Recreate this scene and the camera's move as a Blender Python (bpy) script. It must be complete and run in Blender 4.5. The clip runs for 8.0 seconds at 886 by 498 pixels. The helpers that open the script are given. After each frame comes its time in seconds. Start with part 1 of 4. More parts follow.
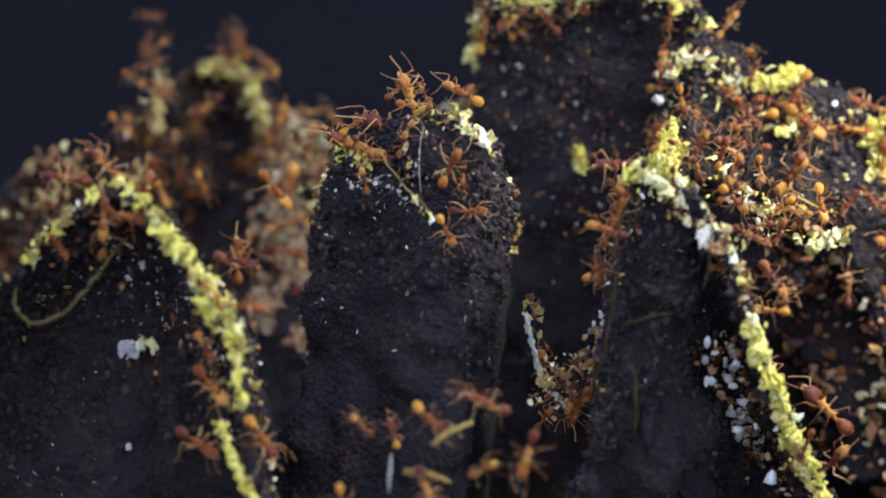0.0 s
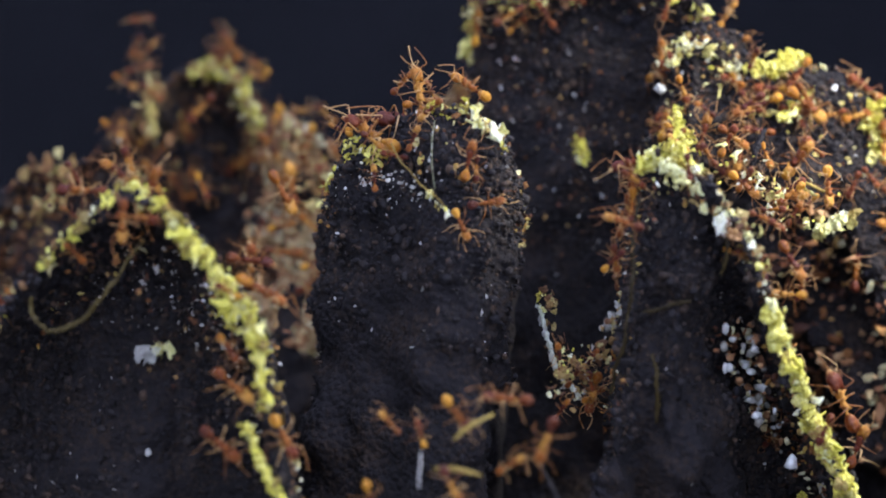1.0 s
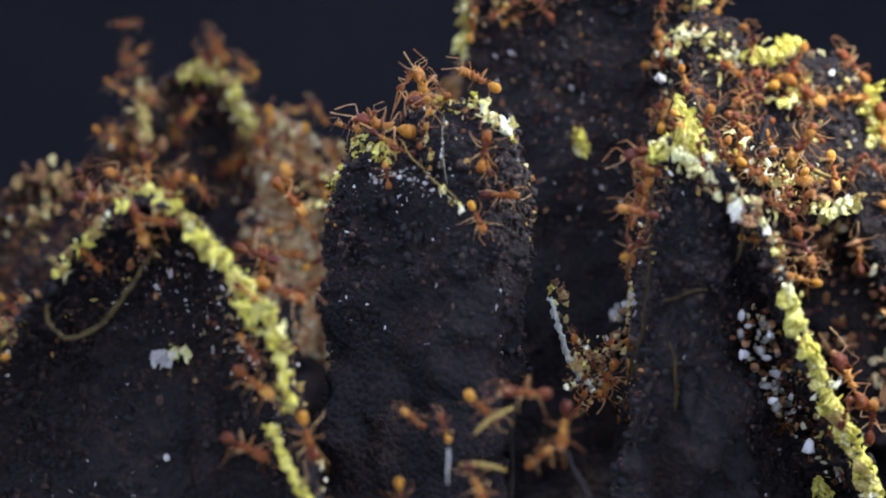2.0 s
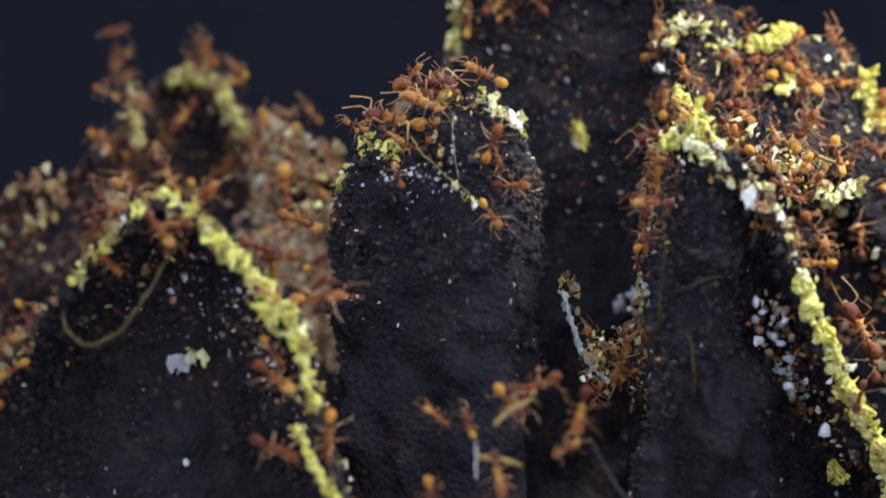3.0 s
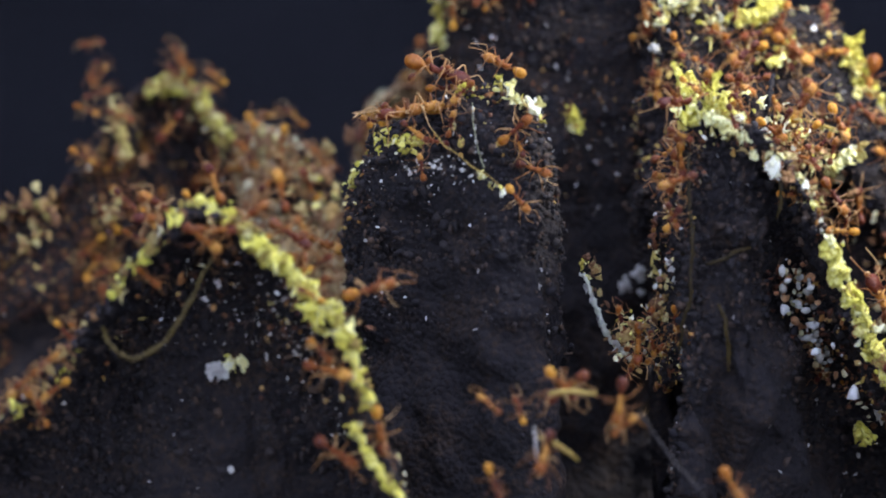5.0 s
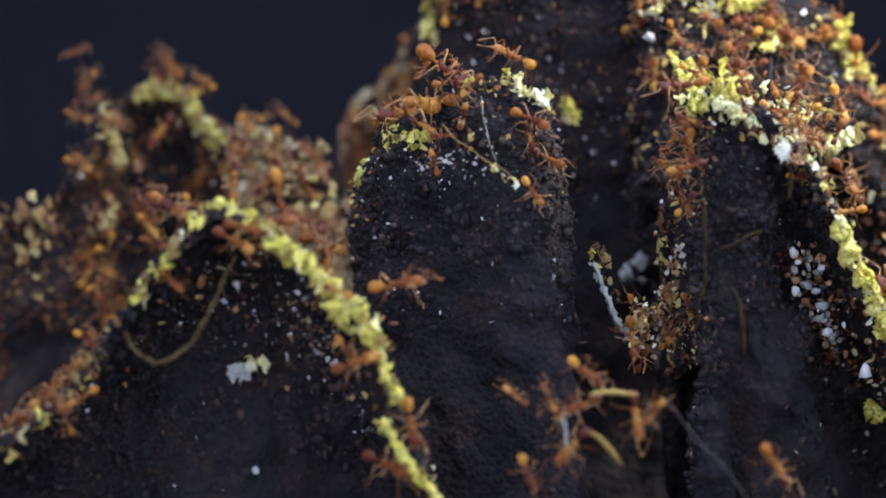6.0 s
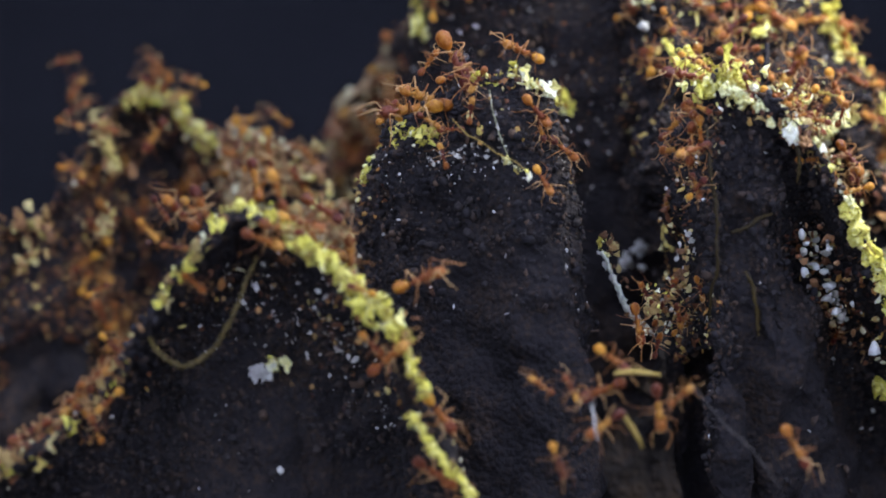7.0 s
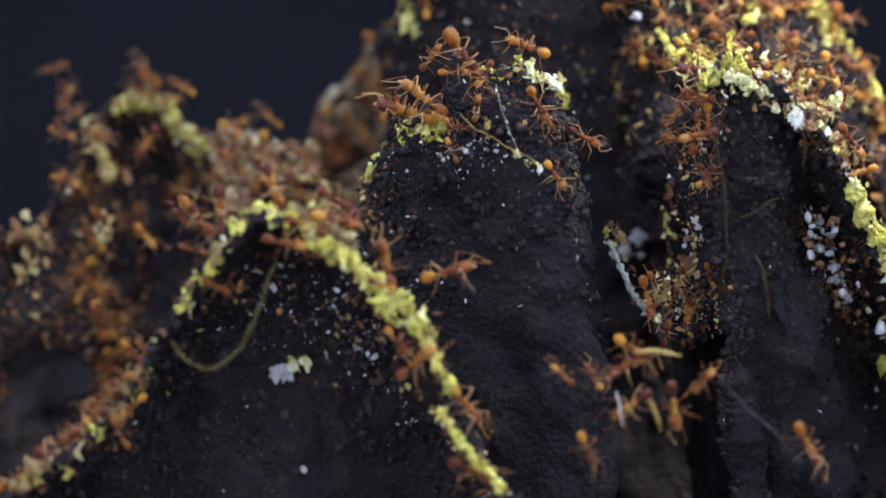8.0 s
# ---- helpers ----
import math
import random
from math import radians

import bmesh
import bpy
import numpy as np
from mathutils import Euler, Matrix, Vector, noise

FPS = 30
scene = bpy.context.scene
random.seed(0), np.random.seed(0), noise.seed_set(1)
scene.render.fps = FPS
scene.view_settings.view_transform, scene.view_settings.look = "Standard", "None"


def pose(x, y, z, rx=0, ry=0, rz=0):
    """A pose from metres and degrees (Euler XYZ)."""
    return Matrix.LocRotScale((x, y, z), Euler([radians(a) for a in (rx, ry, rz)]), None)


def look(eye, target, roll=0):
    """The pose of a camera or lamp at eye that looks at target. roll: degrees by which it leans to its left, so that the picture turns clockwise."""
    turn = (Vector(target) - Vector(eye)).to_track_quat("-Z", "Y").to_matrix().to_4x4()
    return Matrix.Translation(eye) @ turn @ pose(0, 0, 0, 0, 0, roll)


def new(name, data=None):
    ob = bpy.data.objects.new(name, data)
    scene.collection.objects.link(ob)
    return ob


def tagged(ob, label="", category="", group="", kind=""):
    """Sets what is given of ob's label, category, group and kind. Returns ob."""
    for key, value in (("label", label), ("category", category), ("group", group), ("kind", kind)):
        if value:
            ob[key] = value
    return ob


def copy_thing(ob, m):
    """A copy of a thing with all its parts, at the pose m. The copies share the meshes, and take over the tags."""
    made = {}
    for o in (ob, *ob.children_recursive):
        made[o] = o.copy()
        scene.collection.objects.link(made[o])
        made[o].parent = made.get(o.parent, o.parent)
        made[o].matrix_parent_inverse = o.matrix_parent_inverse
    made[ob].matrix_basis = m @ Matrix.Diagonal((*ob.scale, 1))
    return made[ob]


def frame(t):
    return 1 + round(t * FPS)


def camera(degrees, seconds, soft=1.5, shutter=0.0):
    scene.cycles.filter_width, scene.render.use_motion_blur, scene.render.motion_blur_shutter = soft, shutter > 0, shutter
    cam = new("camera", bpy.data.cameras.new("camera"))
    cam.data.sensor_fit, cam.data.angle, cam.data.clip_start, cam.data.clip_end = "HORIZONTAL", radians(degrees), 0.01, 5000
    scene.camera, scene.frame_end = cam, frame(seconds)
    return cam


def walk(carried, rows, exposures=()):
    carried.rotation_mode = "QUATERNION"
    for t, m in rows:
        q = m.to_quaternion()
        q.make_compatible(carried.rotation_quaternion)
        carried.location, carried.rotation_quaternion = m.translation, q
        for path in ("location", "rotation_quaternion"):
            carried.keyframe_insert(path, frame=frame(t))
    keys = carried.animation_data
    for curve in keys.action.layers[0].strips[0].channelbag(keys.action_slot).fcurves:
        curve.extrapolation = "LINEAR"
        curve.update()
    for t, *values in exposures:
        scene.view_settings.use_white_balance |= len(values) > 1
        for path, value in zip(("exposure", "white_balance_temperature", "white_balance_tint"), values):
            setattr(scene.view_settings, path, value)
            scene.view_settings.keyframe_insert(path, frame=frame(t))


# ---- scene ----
# a close shot of a leafcutter nest: lengths below are in millimetres, MM turns them into metres
MM = 0.001
cam = camera(25.0, 8.0, soft=1.9)
# seconds, eye in millimetres, turn in degrees
ROWS = [
    (0.0, 27.980, 0.252, 33.417, 89.666, -7.003, 6.219),
    (0.5, 24.418, 0.264, 32.806, 89.736, -6.123, 5.443),
    (1.0, 20.985, 0.286, 32.255, 89.799, -5.268, 4.688),
    (1.5, 17.613, 0.302, 31.756, 89.855, -4.423, 3.941),
    (3.0, 7.338, 0.211, 30.555, 89.974, -1.834, 1.650),
    (3.5, 3.741, 0.110, 30.253, 89.993, -0.928, 0.846),
    (4.0, 0.026, -0.031, 30.004, 89.997, 0.005, 0.016),
    (4.5, -3.811, -0.213, 29.815, 89.983, 0.967, -0.839),
    (6.0, -15.910, -0.950, 29.685, 89.814, 3.984, -3.541),
    (6.5, -20.037, -1.231, 29.823, 89.708, 5.010, -4.467),
    (7.0, -24.134, -1.509, 30.074, 89.575, 6.028, -5.392),
    (7.5, -28.137, -1.767, 30.455, 89.416, 7.023, -6.303),
    (8.0, -31.971, -1.986, 30.984, 89.233, 7.980, -7.185),
]
walk(cam, [(t, pose(x * MM, y * MM, z * MM, rx, ry, rz)) for t, x, y, z, rx, ry, rz in ROWS])
# the lens is open wide: near and far things melt away
cam.data.dof.use_dof = True
cam.data.dof.focus_distance = 218 * MM
cam.data.dof.aperture_fstop = 19.0

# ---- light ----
# even bluish fill from all around, added; the nest has no such source
world = bpy.data.worlds.new("ambient_fill")
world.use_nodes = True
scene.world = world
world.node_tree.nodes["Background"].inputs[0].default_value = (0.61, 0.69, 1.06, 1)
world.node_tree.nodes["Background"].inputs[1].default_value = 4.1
lamp_data = bpy.data.lights.new("film_lamp", "AREA")
lamp_data.shape, lamp_data.size = "DISK", 24 * MM
lamp_data.spread = radians(100)
lamp_data.energy, lamp_data.color = 0.106, (0.99, 0.985, 1.0)
film_lamp = new("film_lamp", lamp_data)
film_lamp.matrix_world = look((0.097, 0.207, 0.103), (0.040, 0.227, 0.040))
scene.view_settings.exposure = 0.0


# ---- materials ----
def material(name, rough=0.5, metal=0.0, gloss=0.5):
    mat = bpy.data.materials.new(name)
    mat.use_nodes = True
    bsdf = mat.node_tree.nodes["Principled BSDF"]
    bsdf.inputs["Roughness"].default_value = rough
    bsdf.inputs["Metallic"].default_value = metal
    bsdf.inputs["Specular IOR Level"].default_value = gloss
    return mat, mat.node_tree, bsdf


def ramp(tree, stops):
    node = tree.nodes.new("ShaderNodeValToRGB")
    while len(node.color_ramp.elements) < len(stops):
        node.color_ramp.elements.new(0.5)
    for el, (at, col) in zip(node.color_ramp.elements, stops):
        el.position, el.color = at, (*col, 1)
    return node


def noise_node(tree, scale, detail=4.0, rough=0.6):
    """Noise in object space; scale in cells per millimetre."""
    coord = tree.nodes.new("ShaderNodeTexCoord")
    node = tree.nodes.new("ShaderNodeTexNoise")
    node.inputs["Scale"].default_value = scale * 1000
    node.inputs["Detail"].default_value, node.inputs["Roughness"].default_value = detail, rough
    tree.links.new(coord.outputs["Object"], node.inputs["Vector"])
    return node


def bump(tree, bsdf, height, strength, depth_mm):
    node = tree.nodes.new("ShaderNodeBump")
    node.inputs["Strength"].default_value, node.inputs["Distance"].default_value = strength, depth_mm * MM
    tree.links.new(height, node.inputs["Height"])
    tree.links.new(node.outputs["Normal"], bsdf.inputs["Normal"])


def substrate_material(name, stops, rough, wet):
    mat, tree, bsdf = material(name, rough, 0.0, 0.12)
    fine, broad = noise_node(tree, 1.6, 6), noise_node(tree, 0.16, 3)
    mix = tree.nodes.new("ShaderNodeMath")
    mix.operation = "MULTIPLY_ADD"
    mix.inputs[1].default_value = 0.6
    half = tree.nodes.new("ShaderNodeMath")
    half.operation = "MULTIPLY"
    half.inputs[1].default_value = 0.4
    tree.links.new(broad.outputs["Fac"], half.inputs[0])
    tree.links.new(fine.outputs["Fac"], mix.inputs[0])
    tree.links.new(half.outputs[0], mix.inputs[2])
    col = ramp(tree, stops)
    tree.links.new(mix.outputs[0], col.inputs[0])
    tree.links.new(col.outputs[0], bsdf.inputs["Base Color"])
    bsdf.inputs["Coat Weight"].default_value = wet
    bsdf.inputs["Coat Roughness"].default_value = 0.18
    # clumps of half a millimetre to a millimetre with fine grain on them
    clumps = tree.nodes.new("ShaderNodeTexVoronoi")
    clumps.inputs["Scale"].default_value = 1300
    coord = tree.nodes.new("ShaderNodeTexCoord")
    tree.links.new(coord.outputs["Object"], clumps.inputs["Vector"])
    relief = tree.nodes.new("ShaderNodeMath")
    relief.operation = "MULTIPLY_ADD"
    relief.inputs[1].default_value = -0.9
    tree.links.new(clumps.outputs["Distance"], relief.inputs[0])
    tree.links.new(fine.outputs["Fac"], relief.inputs[2])
    bump(tree, bsdf, relief.outputs[0], 0.65, 0.8)
    return mat


def piece_material(name, stops, rough, through_light=0.0, coat=0.0, per_island=False, mottle=0.5, gloss=0.5, grain=1.3, level=None):
    """Colour varies from piece to piece, mottled within each; thin pieces let light through."""
    mat, tree, bsdf = material(name, rough, 0.0, gloss)
    if per_island:
        info = tree.nodes.new("ShaderNodeNewGeometry").outputs["Random Per Island"]
    else:
        info = tree.nodes.new("ShaderNodeObjectInfo").outputs["Random"]
    grain = noise_node(tree, grain, 6, 0.7)
    shift = tree.nodes.new("ShaderNodeMath")
    shift.operation = "MULTIPLY_ADD"
    shift.inputs[1].default_value = mottle
    tree.links.new(grain.outputs["Fac"], shift.inputs[0])
    less = tree.nodes.new("ShaderNodeMath")
    less.operation = "MULTIPLY_ADD"
    less.inputs[1].default_value, less.inputs[2].default_value = 1.0, -0.5 * mottle
    if level is None:
        tree.links.new(info, less.inputs[0])
    else:
        less.inputs[0].default_value = level
    tree.links.new(less.outputs[0], shift.inputs[2])
    col = ramp(tree, stops)
    tree.links.new(shift.outputs[0], col.inputs[0])
    tree.links.new(col.outputs[0], bsdf.inputs["Base Color"])
    bsdf.inputs["Coat Weight"].default_value = coat
    bsdf.inputs["Coat Roughness"].default_value = 0.15
    bump(tree, bsdf, grain.outputs["Fac"], 0.9, 0.3)
    if through_light:
        out = tree.nodes["Material Output"]
        trans = tree.nodes.new("ShaderNodeBsdfTranslucent")
        tree.links.new(col.outputs[0], trans.inputs["Color"])
        blend = tree.nodes.new("ShaderNodeMixShader")
        blend.inputs[0].default_value = through_light
        tree.links.new(bsdf.outputs[0], blend.inputs[1])
        tree.links.new(trans.outputs[0], blend.inputs[2])
        tree.links.new(blend.outputs[0], out.inputs["Surface"])
    return mat


SUBSTRATE = substrate_material("fungus_comb_dark", [(0.3, (0.0085, 0.0077, 0.0085)), (0.5, (0.0125, 0.0108, 0.0108)), (0.6, (0.026, 0.018, 0.013)), (0.75, (0.06, 0.038, 0.024))], 0.95, 0.0)
SOIL = substrate_material("chamber_soil", [(0.3, (0.015, 0.013, 0.012)), (0.6, (0.03, 0.025, 0.02)), (0.8, (0.05, 0.04, 0.03))], 0.85, 0.0)
CRUMB = piece_material("comb_crumbs", [(0.0, (0.010, 0.009, 0.010)), (0.6, (0.022, 0.019, 0.018)), (0.85, (0.036, 0.026, 0.020)), (1.0, (0.07, 0.045, 0.028))], 0.7, 0.0, 0.0, True, gloss=0.12)
YELLOW = [(0.0, (0.20, 0.13, 0.04)), (0.2, (0.46, 0.40, 0.05)), (0.5, (0.73, 0.67, 0.10)), (0.8, (0.80, 0.75, 0.20)), (1.0, (0.84, 0.80, 0.36))]
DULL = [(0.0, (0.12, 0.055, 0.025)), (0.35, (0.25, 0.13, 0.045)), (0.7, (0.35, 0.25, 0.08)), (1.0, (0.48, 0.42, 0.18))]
CREAM = [(0.0, (0.28, 0.18, 0.05)), (0.25, (0.50, 0.43, 0.12)), (0.55, (0.74, 0.70, 0.26)), (0.85, (0.82, 0.80, 0.46)), (1.0, (0.86, 0.86, 0.70))]
LEAF = piece_material("chewed_leaf", YELLOW, 0.6, 0.25, 0.0, mottle=1.1, grain=2.6, gloss=0.3)
LEAF_PALE = piece_material("chewed_leaf_pale", CREAM, 0.6, 0.25, 0.0, mottle=1.1, grain=2.6, gloss=0.3)
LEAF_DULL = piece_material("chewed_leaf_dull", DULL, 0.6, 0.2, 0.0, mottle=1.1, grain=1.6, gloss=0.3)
PULP = piece_material("leaf_pulp", [(0.18, (0.05, 0.04, 0.012)), (0.36, (0.32, 0.26, 0.04)), (0.53, (0.60, 0.54, 0.08)), (0.75, (0.73, 0.68, 0.20)), (1.0, (0.82, 0.80, 0.48))], 0.55, 0.3, 0.0, mottle=2.2, gloss=0.3, grain=1.7, level=0.56)
# olive copy of PULP, its colour darkened for the far lobe's weaker light
PULP_DIM = piece_material("leaf_pulp_dim", [(0.15, (0.04, 0.03, 0.012)), (0.35, (0.18, 0.12, 0.035)), (0.58, (0.33, 0.27, 0.065)), (1.0, (0.5, 0.46, 0.2))], 0.6, 0.25, 0.0, mottle=2.0, gloss=0.3, grain=1.2, level=0.5)
PULP_PALE = piece_material("leaf_pulp_pale", [(0.18, (0.06, 0.05, 0.02)), (0.36, (0.40, 0.35, 0.09)), (0.5, (0.72, 0.71, 0.32)), (0.75, (0.80, 0.79, 0.42)), (1.0, (0.85, 0.85, 0.66))], 0.55, 0.3, 0.0, mottle=2.2, gloss=0.3, grain=1.9, level=0.56)
TAN = piece_material("tan_husks", [(0.0, (0.16, 0.065, 0.03)), (0.35, (0.36, 0.18, 0.08)), (0.6, (0.50, 0.33, 0.16)), (0.8, (0.56, 0.50, 0.25)), (1.0, (0.66, 0.64, 0.42))], 0.5, 0.25, 0.0, True, gloss=0.15)
LEAF_FINE = piece_material("leaf_crumbs", YELLOW[:-1] + [(1.0, (0.84, 0.81, 0.6))], 0.6, 0.25, 0.0, True, mottle=0.5, gloss=0.3)
CHIP = piece_material("mixed_debris", [(0.0, (0.04, 0.022, 0.016)), (0.35, (0.16, 0.06, 0.022)), (0.6, (0.36, 0.18, 0.045)), (0.8, (0.52, 0.42, 0.10)), (0.93, (0.66, 0.60, 0.30)), (1.0, (0.78, 0.77, 0.70))], 0.5, 0.2, 0.2, True, gloss=0.15)
HUSK = piece_material("husks", [(0.0, (0.03, 0.012, 0.008)), (0.5, (0.10, 0.036, 0.015)), (0.85, (0.20, 0.085, 0.025)), (1.0, (0.42, 0.28, 0.09))], 0.45, 0.15, 0.1, True, gloss=0.15)
# near-black colour paints in the unlit dark behind the garden
BACKDROP = substrate_material("backdrop_near_black", [(0.3, (0.007, 0.0072, 0.0088)), (0.6, (0.009, 0.0092, 0.011)), (0.8, (0.011, 0.0112, 0.013))], 0.95, 0.0)
TUFT = piece_material("white_mycelium", [(0.0, (0.16, 0.145, 0.11)), (0.5, (0.44, 0.43, 0.37)), (1.0, (0.80, 0.80, 0.74))], 0.55, 0.3, 0.2, True, gloss=0.15)
STRAND = piece_material("fungus_strand_white", [(0.0, (0.24, 0.25, 0.14)), (0.5, (0.54, 0.56, 0.40)), (1.0, (0.78, 0.80, 0.66))], 0.5, 0.2, 0.1, mottle=1.0, gloss=0.15)
ROOT = piece_material("live_rootlet", [(0.0, (0.020, 0.013, 0.003)), (0.5, (0.036, 0.024, 0.005)), (1.0, (0.06, 0.042, 0.009))], 0.6, 0.0, 0.1, gloss=0.15)
STEM = piece_material("dry_stem", [(0.0, (0.13, 0.085, 0.018)), (0.5, (0.30, 0.21, 0.045)), (1.0, (0.46, 0.35, 0.12))], 0.6, 0.1, 0.1, gloss=0.15)
ANT = piece_material("ant_cuticle", [(0.0, (0.075, 0.012, 0.006)), (0.4, (0.175, 0.038, 0.008)), (0.75, (0.33, 0.118, 0.016)), (1.0, (0.50, 0.255, 0.045))], 0.36, 0.34, 0.03, mottle=0.8, gloss=0.25, grain=2.0)
AMBER = piece_material("ant_gaster", [(0.0, (0.075, 0.014, 0.006)), (0.4, (0.17, 0.043, 0.008)), (0.75, (0.36, 0.135, 0.012)), (1.0, (0.55, 0.28, 0.03))], 0.32, 0.38, 0.05, mottle=1.0, gloss=0.28, grain=1.6)
LIMB = piece_material("ant_limb", [(0.0, (0.16, 0.05, 0.012)), (0.5, (0.36, 0.16, 0.04)), (1.0, (0.60, 0.40, 0.17))], 0.35, 0.4, 0.0, mottle=0.6, gloss=0.4)
EYE = material("ant_eye", 0.2)[0]
EYE.node_tree.nodes["Principled BSDF"].inputs["Base Color"].default_value = (0.012, 0.008, 0.006, 1)


# ---- mesh tools; shapes are given in millimetres ----
RNG = np.random.default_rng(7)
LATTICE = RNG.random((32, 32, 32))


def vnoise(p, scale, shift=0.0):
    """Smooth value noise in -1..1 at points p (n, 3); scale: cell size in millimetres."""
    q = p / scale + shift * 7.31
    i = np.floor(q).astype(int)
    f = q - i
    f = f * f * (3 - 2 * f)
    out = 0
    for dx in (0, 1):
        for dy in (0, 1):
            for dz in (0, 1):
                wgt = np.abs(1 - dx - f[:, 0]) * np.abs(1 - dy - f[:, 1]) * np.abs(1 - dz - f[:, 2])
                out = out + wgt * LATTICE[(i[:, 0] + dx) % 32, (i[:, 1] + dy) % 32, (i[:, 2] + dz) % 32]
    return out * 2 - 1


def mesh_from(name, verts, faces, mat, smooth=True):
    me = bpy.data.meshes.new(name)
    me.from_pydata((np.asarray(verts) * MM).tolist(), [], [list(map(int, f)) for f in faces])
    me.materials.append(mat)
    me.polygons.foreach_set("use_smooth", [smooth] * len(me.polygons))
    me.update()
    return me


def child(ob, parent, label="", kind=""):
    ob.parent = parent
    return tagged(ob, label, kind=kind)


def grid_faces(rows, cols, closed=False):
    faces = []
    for i in range(rows - 1):
        for j in range(cols - 1 + closed):
            k = (j + 1) % cols
            faces.append((i * cols + j, i * cols + k, (i + 1) * cols + k, (i + 1) * cols + j))
    return faces


def resample(points, step):
    pts = np.array(points, float)
    seg = np.r_[0, np.cumsum(np.linalg.norm(np.diff(pts, axis=0), axis=1))]
    n = max(2, int(seg[-1] / step))
    s = np.linspace(0, seg[-1], n)
    out = np.stack([np.interp(s, seg, pts[:, k]) for k in range(3)], 1)
    k = max(1, int(1.5 / step))
    if n > 4 * k:
        pad = np.vstack([np.repeat(out[:1], k, 0), out, np.repeat(out[-1:], k, 0)])
        out = np.stack([np.convolve(pad[:, c], np.ones(2 * k + 1) / (2 * k + 1), "valid") for c in range(3)], 1)
    return out


def crest_mesh(name, ridge, base, recess, lean, depth, fall, rough, mat, step=0.6, seed=0, lean_to=100.0, bulge=2.8):
    """A comb lobe: its crest follows ridge; the front drops below the crest, drawn in by recess (or by
    fraction of the crest and recess) and then leaning out by lean per
    millimetre down to lean_to (a pair: from the first end to the last); the back goes depth behind, falling by fall."""
    line = resample(ridge, step)
    leans = np.linspace(*lean, len(line)) if isinstance(lean, tuple) else np.full(len(line), lean)
    deep = np.interp(np.linspace(0, 1, len(line)), *zip(*recess)) if isinstance(recess, list) else np.full(len(line), recess)
    nf, nb = 84, 44
    rows = []
    for (x, y, z), lean_here, recess_here in zip(line, leans, deep):
        drop = np.linspace(0, 1, nf) ** 1.15 * (z - base)
        fy = y + recess_here * (1 - np.exp(-drop / 4.0)) - lean_here * np.minimum(drop, lean_to) + 0.6 * np.maximum(drop - lean_to, 0)
        front = np.stack([np.full(nf, x), fy, z - drop], 1)[::-1]
        b = np.linspace(0, 1, nb + 1)[1:]
        bz = z - fall * b ** 1.6 - np.clip(b - 0.75, 0, 1) * 4 * max(z - fall - base, 0)
        back = np.stack([np.full(nb, x), y + depth * b, np.maximum(bz, base)], 1)
        rows.append(np.vstack([front, back]))
    v = np.array(rows)
    n, c, _ = v.shape
    flat = v.reshape(-1, 3)
    du, dv = np.gradient(v, axis=0), np.gradient(v, axis=1)
    nrm = np.cross(du, dv).reshape(-1, 3)
    nrm /= np.linalg.norm(nrm, axis=1)[:, None] + 1e-9
    amount = rough * (1.5 * vnoise(flat, 5.0, seed) + 0.9 * vnoise(flat, 2.2, seed + 1) + 0.5 * vnoise(flat, 1.0, seed + 2))
    below = np.array([np.r_[np.linspace(1, 0, nf) ** 1.15 * (z - base), np.linspace(0, 8, nb)] for _, _, z in line]).reshape(-1)
    amount = amount + (1 - np.exp(-below / 9.0)) * (bulge * vnoise(flat, 11.0, seed + 6) + 2.0 * rough * vnoise(flat, 4.5, seed + 7))
    side = np.stack([vnoise(flat, 3.0, seed + 3), vnoise(flat, 3.0, seed + 4), vnoise(flat, 3.0, seed + 5)], 1) * 0.5 * rough
    flat = flat + nrm * amount[:, None] + side
    return mesh_from(name, flat, grid_faces(n, c), mat), flat.reshape(n, c, 3), nrm.reshape(n, c, 3), nf


ICO_T = (1 + 5 ** 0.5) / 2
ICO_V = np.array([(-1, ICO_T, 0), (1, ICO_T, 0), (-1, -ICO_T, 0), (1, -ICO_T, 0), (0, -1, ICO_T), (0, 1, ICO_T), (0, -1, -ICO_T), (0, 1, -ICO_T),
                  (ICO_T, 0, -1), (ICO_T, 0, 1), (-ICO_T, 0, -1), (-ICO_T, 0, 1)]) / (1 + ICO_T ** 2) ** 0.5
ICO_F = np.array([(0, 11, 5), (0, 5, 1), (0, 1, 7), (0, 7, 10), (0, 10, 11), (1, 5, 9), (5, 11, 4), (11, 10, 2), (10, 7, 6), (7, 1, 8),
                  (3, 9, 4), (3, 4, 2), (3, 2, 6), (3, 6, 8), (3, 8, 9), (4, 9, 5), (2, 4, 11), (6, 2, 10), (8, 6, 7), (9, 8, 1)])


def lumps(name, centres, sizes, mat, jitter=0.35, flat=0.0):
    """Many uneven crumbs in one mesh."""
    n = len(centres)
    shape = ICO_V[None] * (1 + jitter * RNG.standard_normal((n, 12, 1))) * (1 + 0.35 * RNG.standard_normal((n, 1, 3)))
    if flat:
        d = RNG.standard_normal((n, 1, 3))
        d /= np.linalg.norm(d, axis=2, keepdims=True)
        shape = shape - d * (shape * d).sum(2, keepdims=True) * flat
    verts = (centres[:, None] + shape * np.asarray(sizes)[:, None, None]).reshape(-1, 3)
    faces = (ICO_F[None] + 12 * np.arange(n)[:, None, None]).reshape(-1, 3)
    return mesh_from(name, verts, faces, mat, not flat)


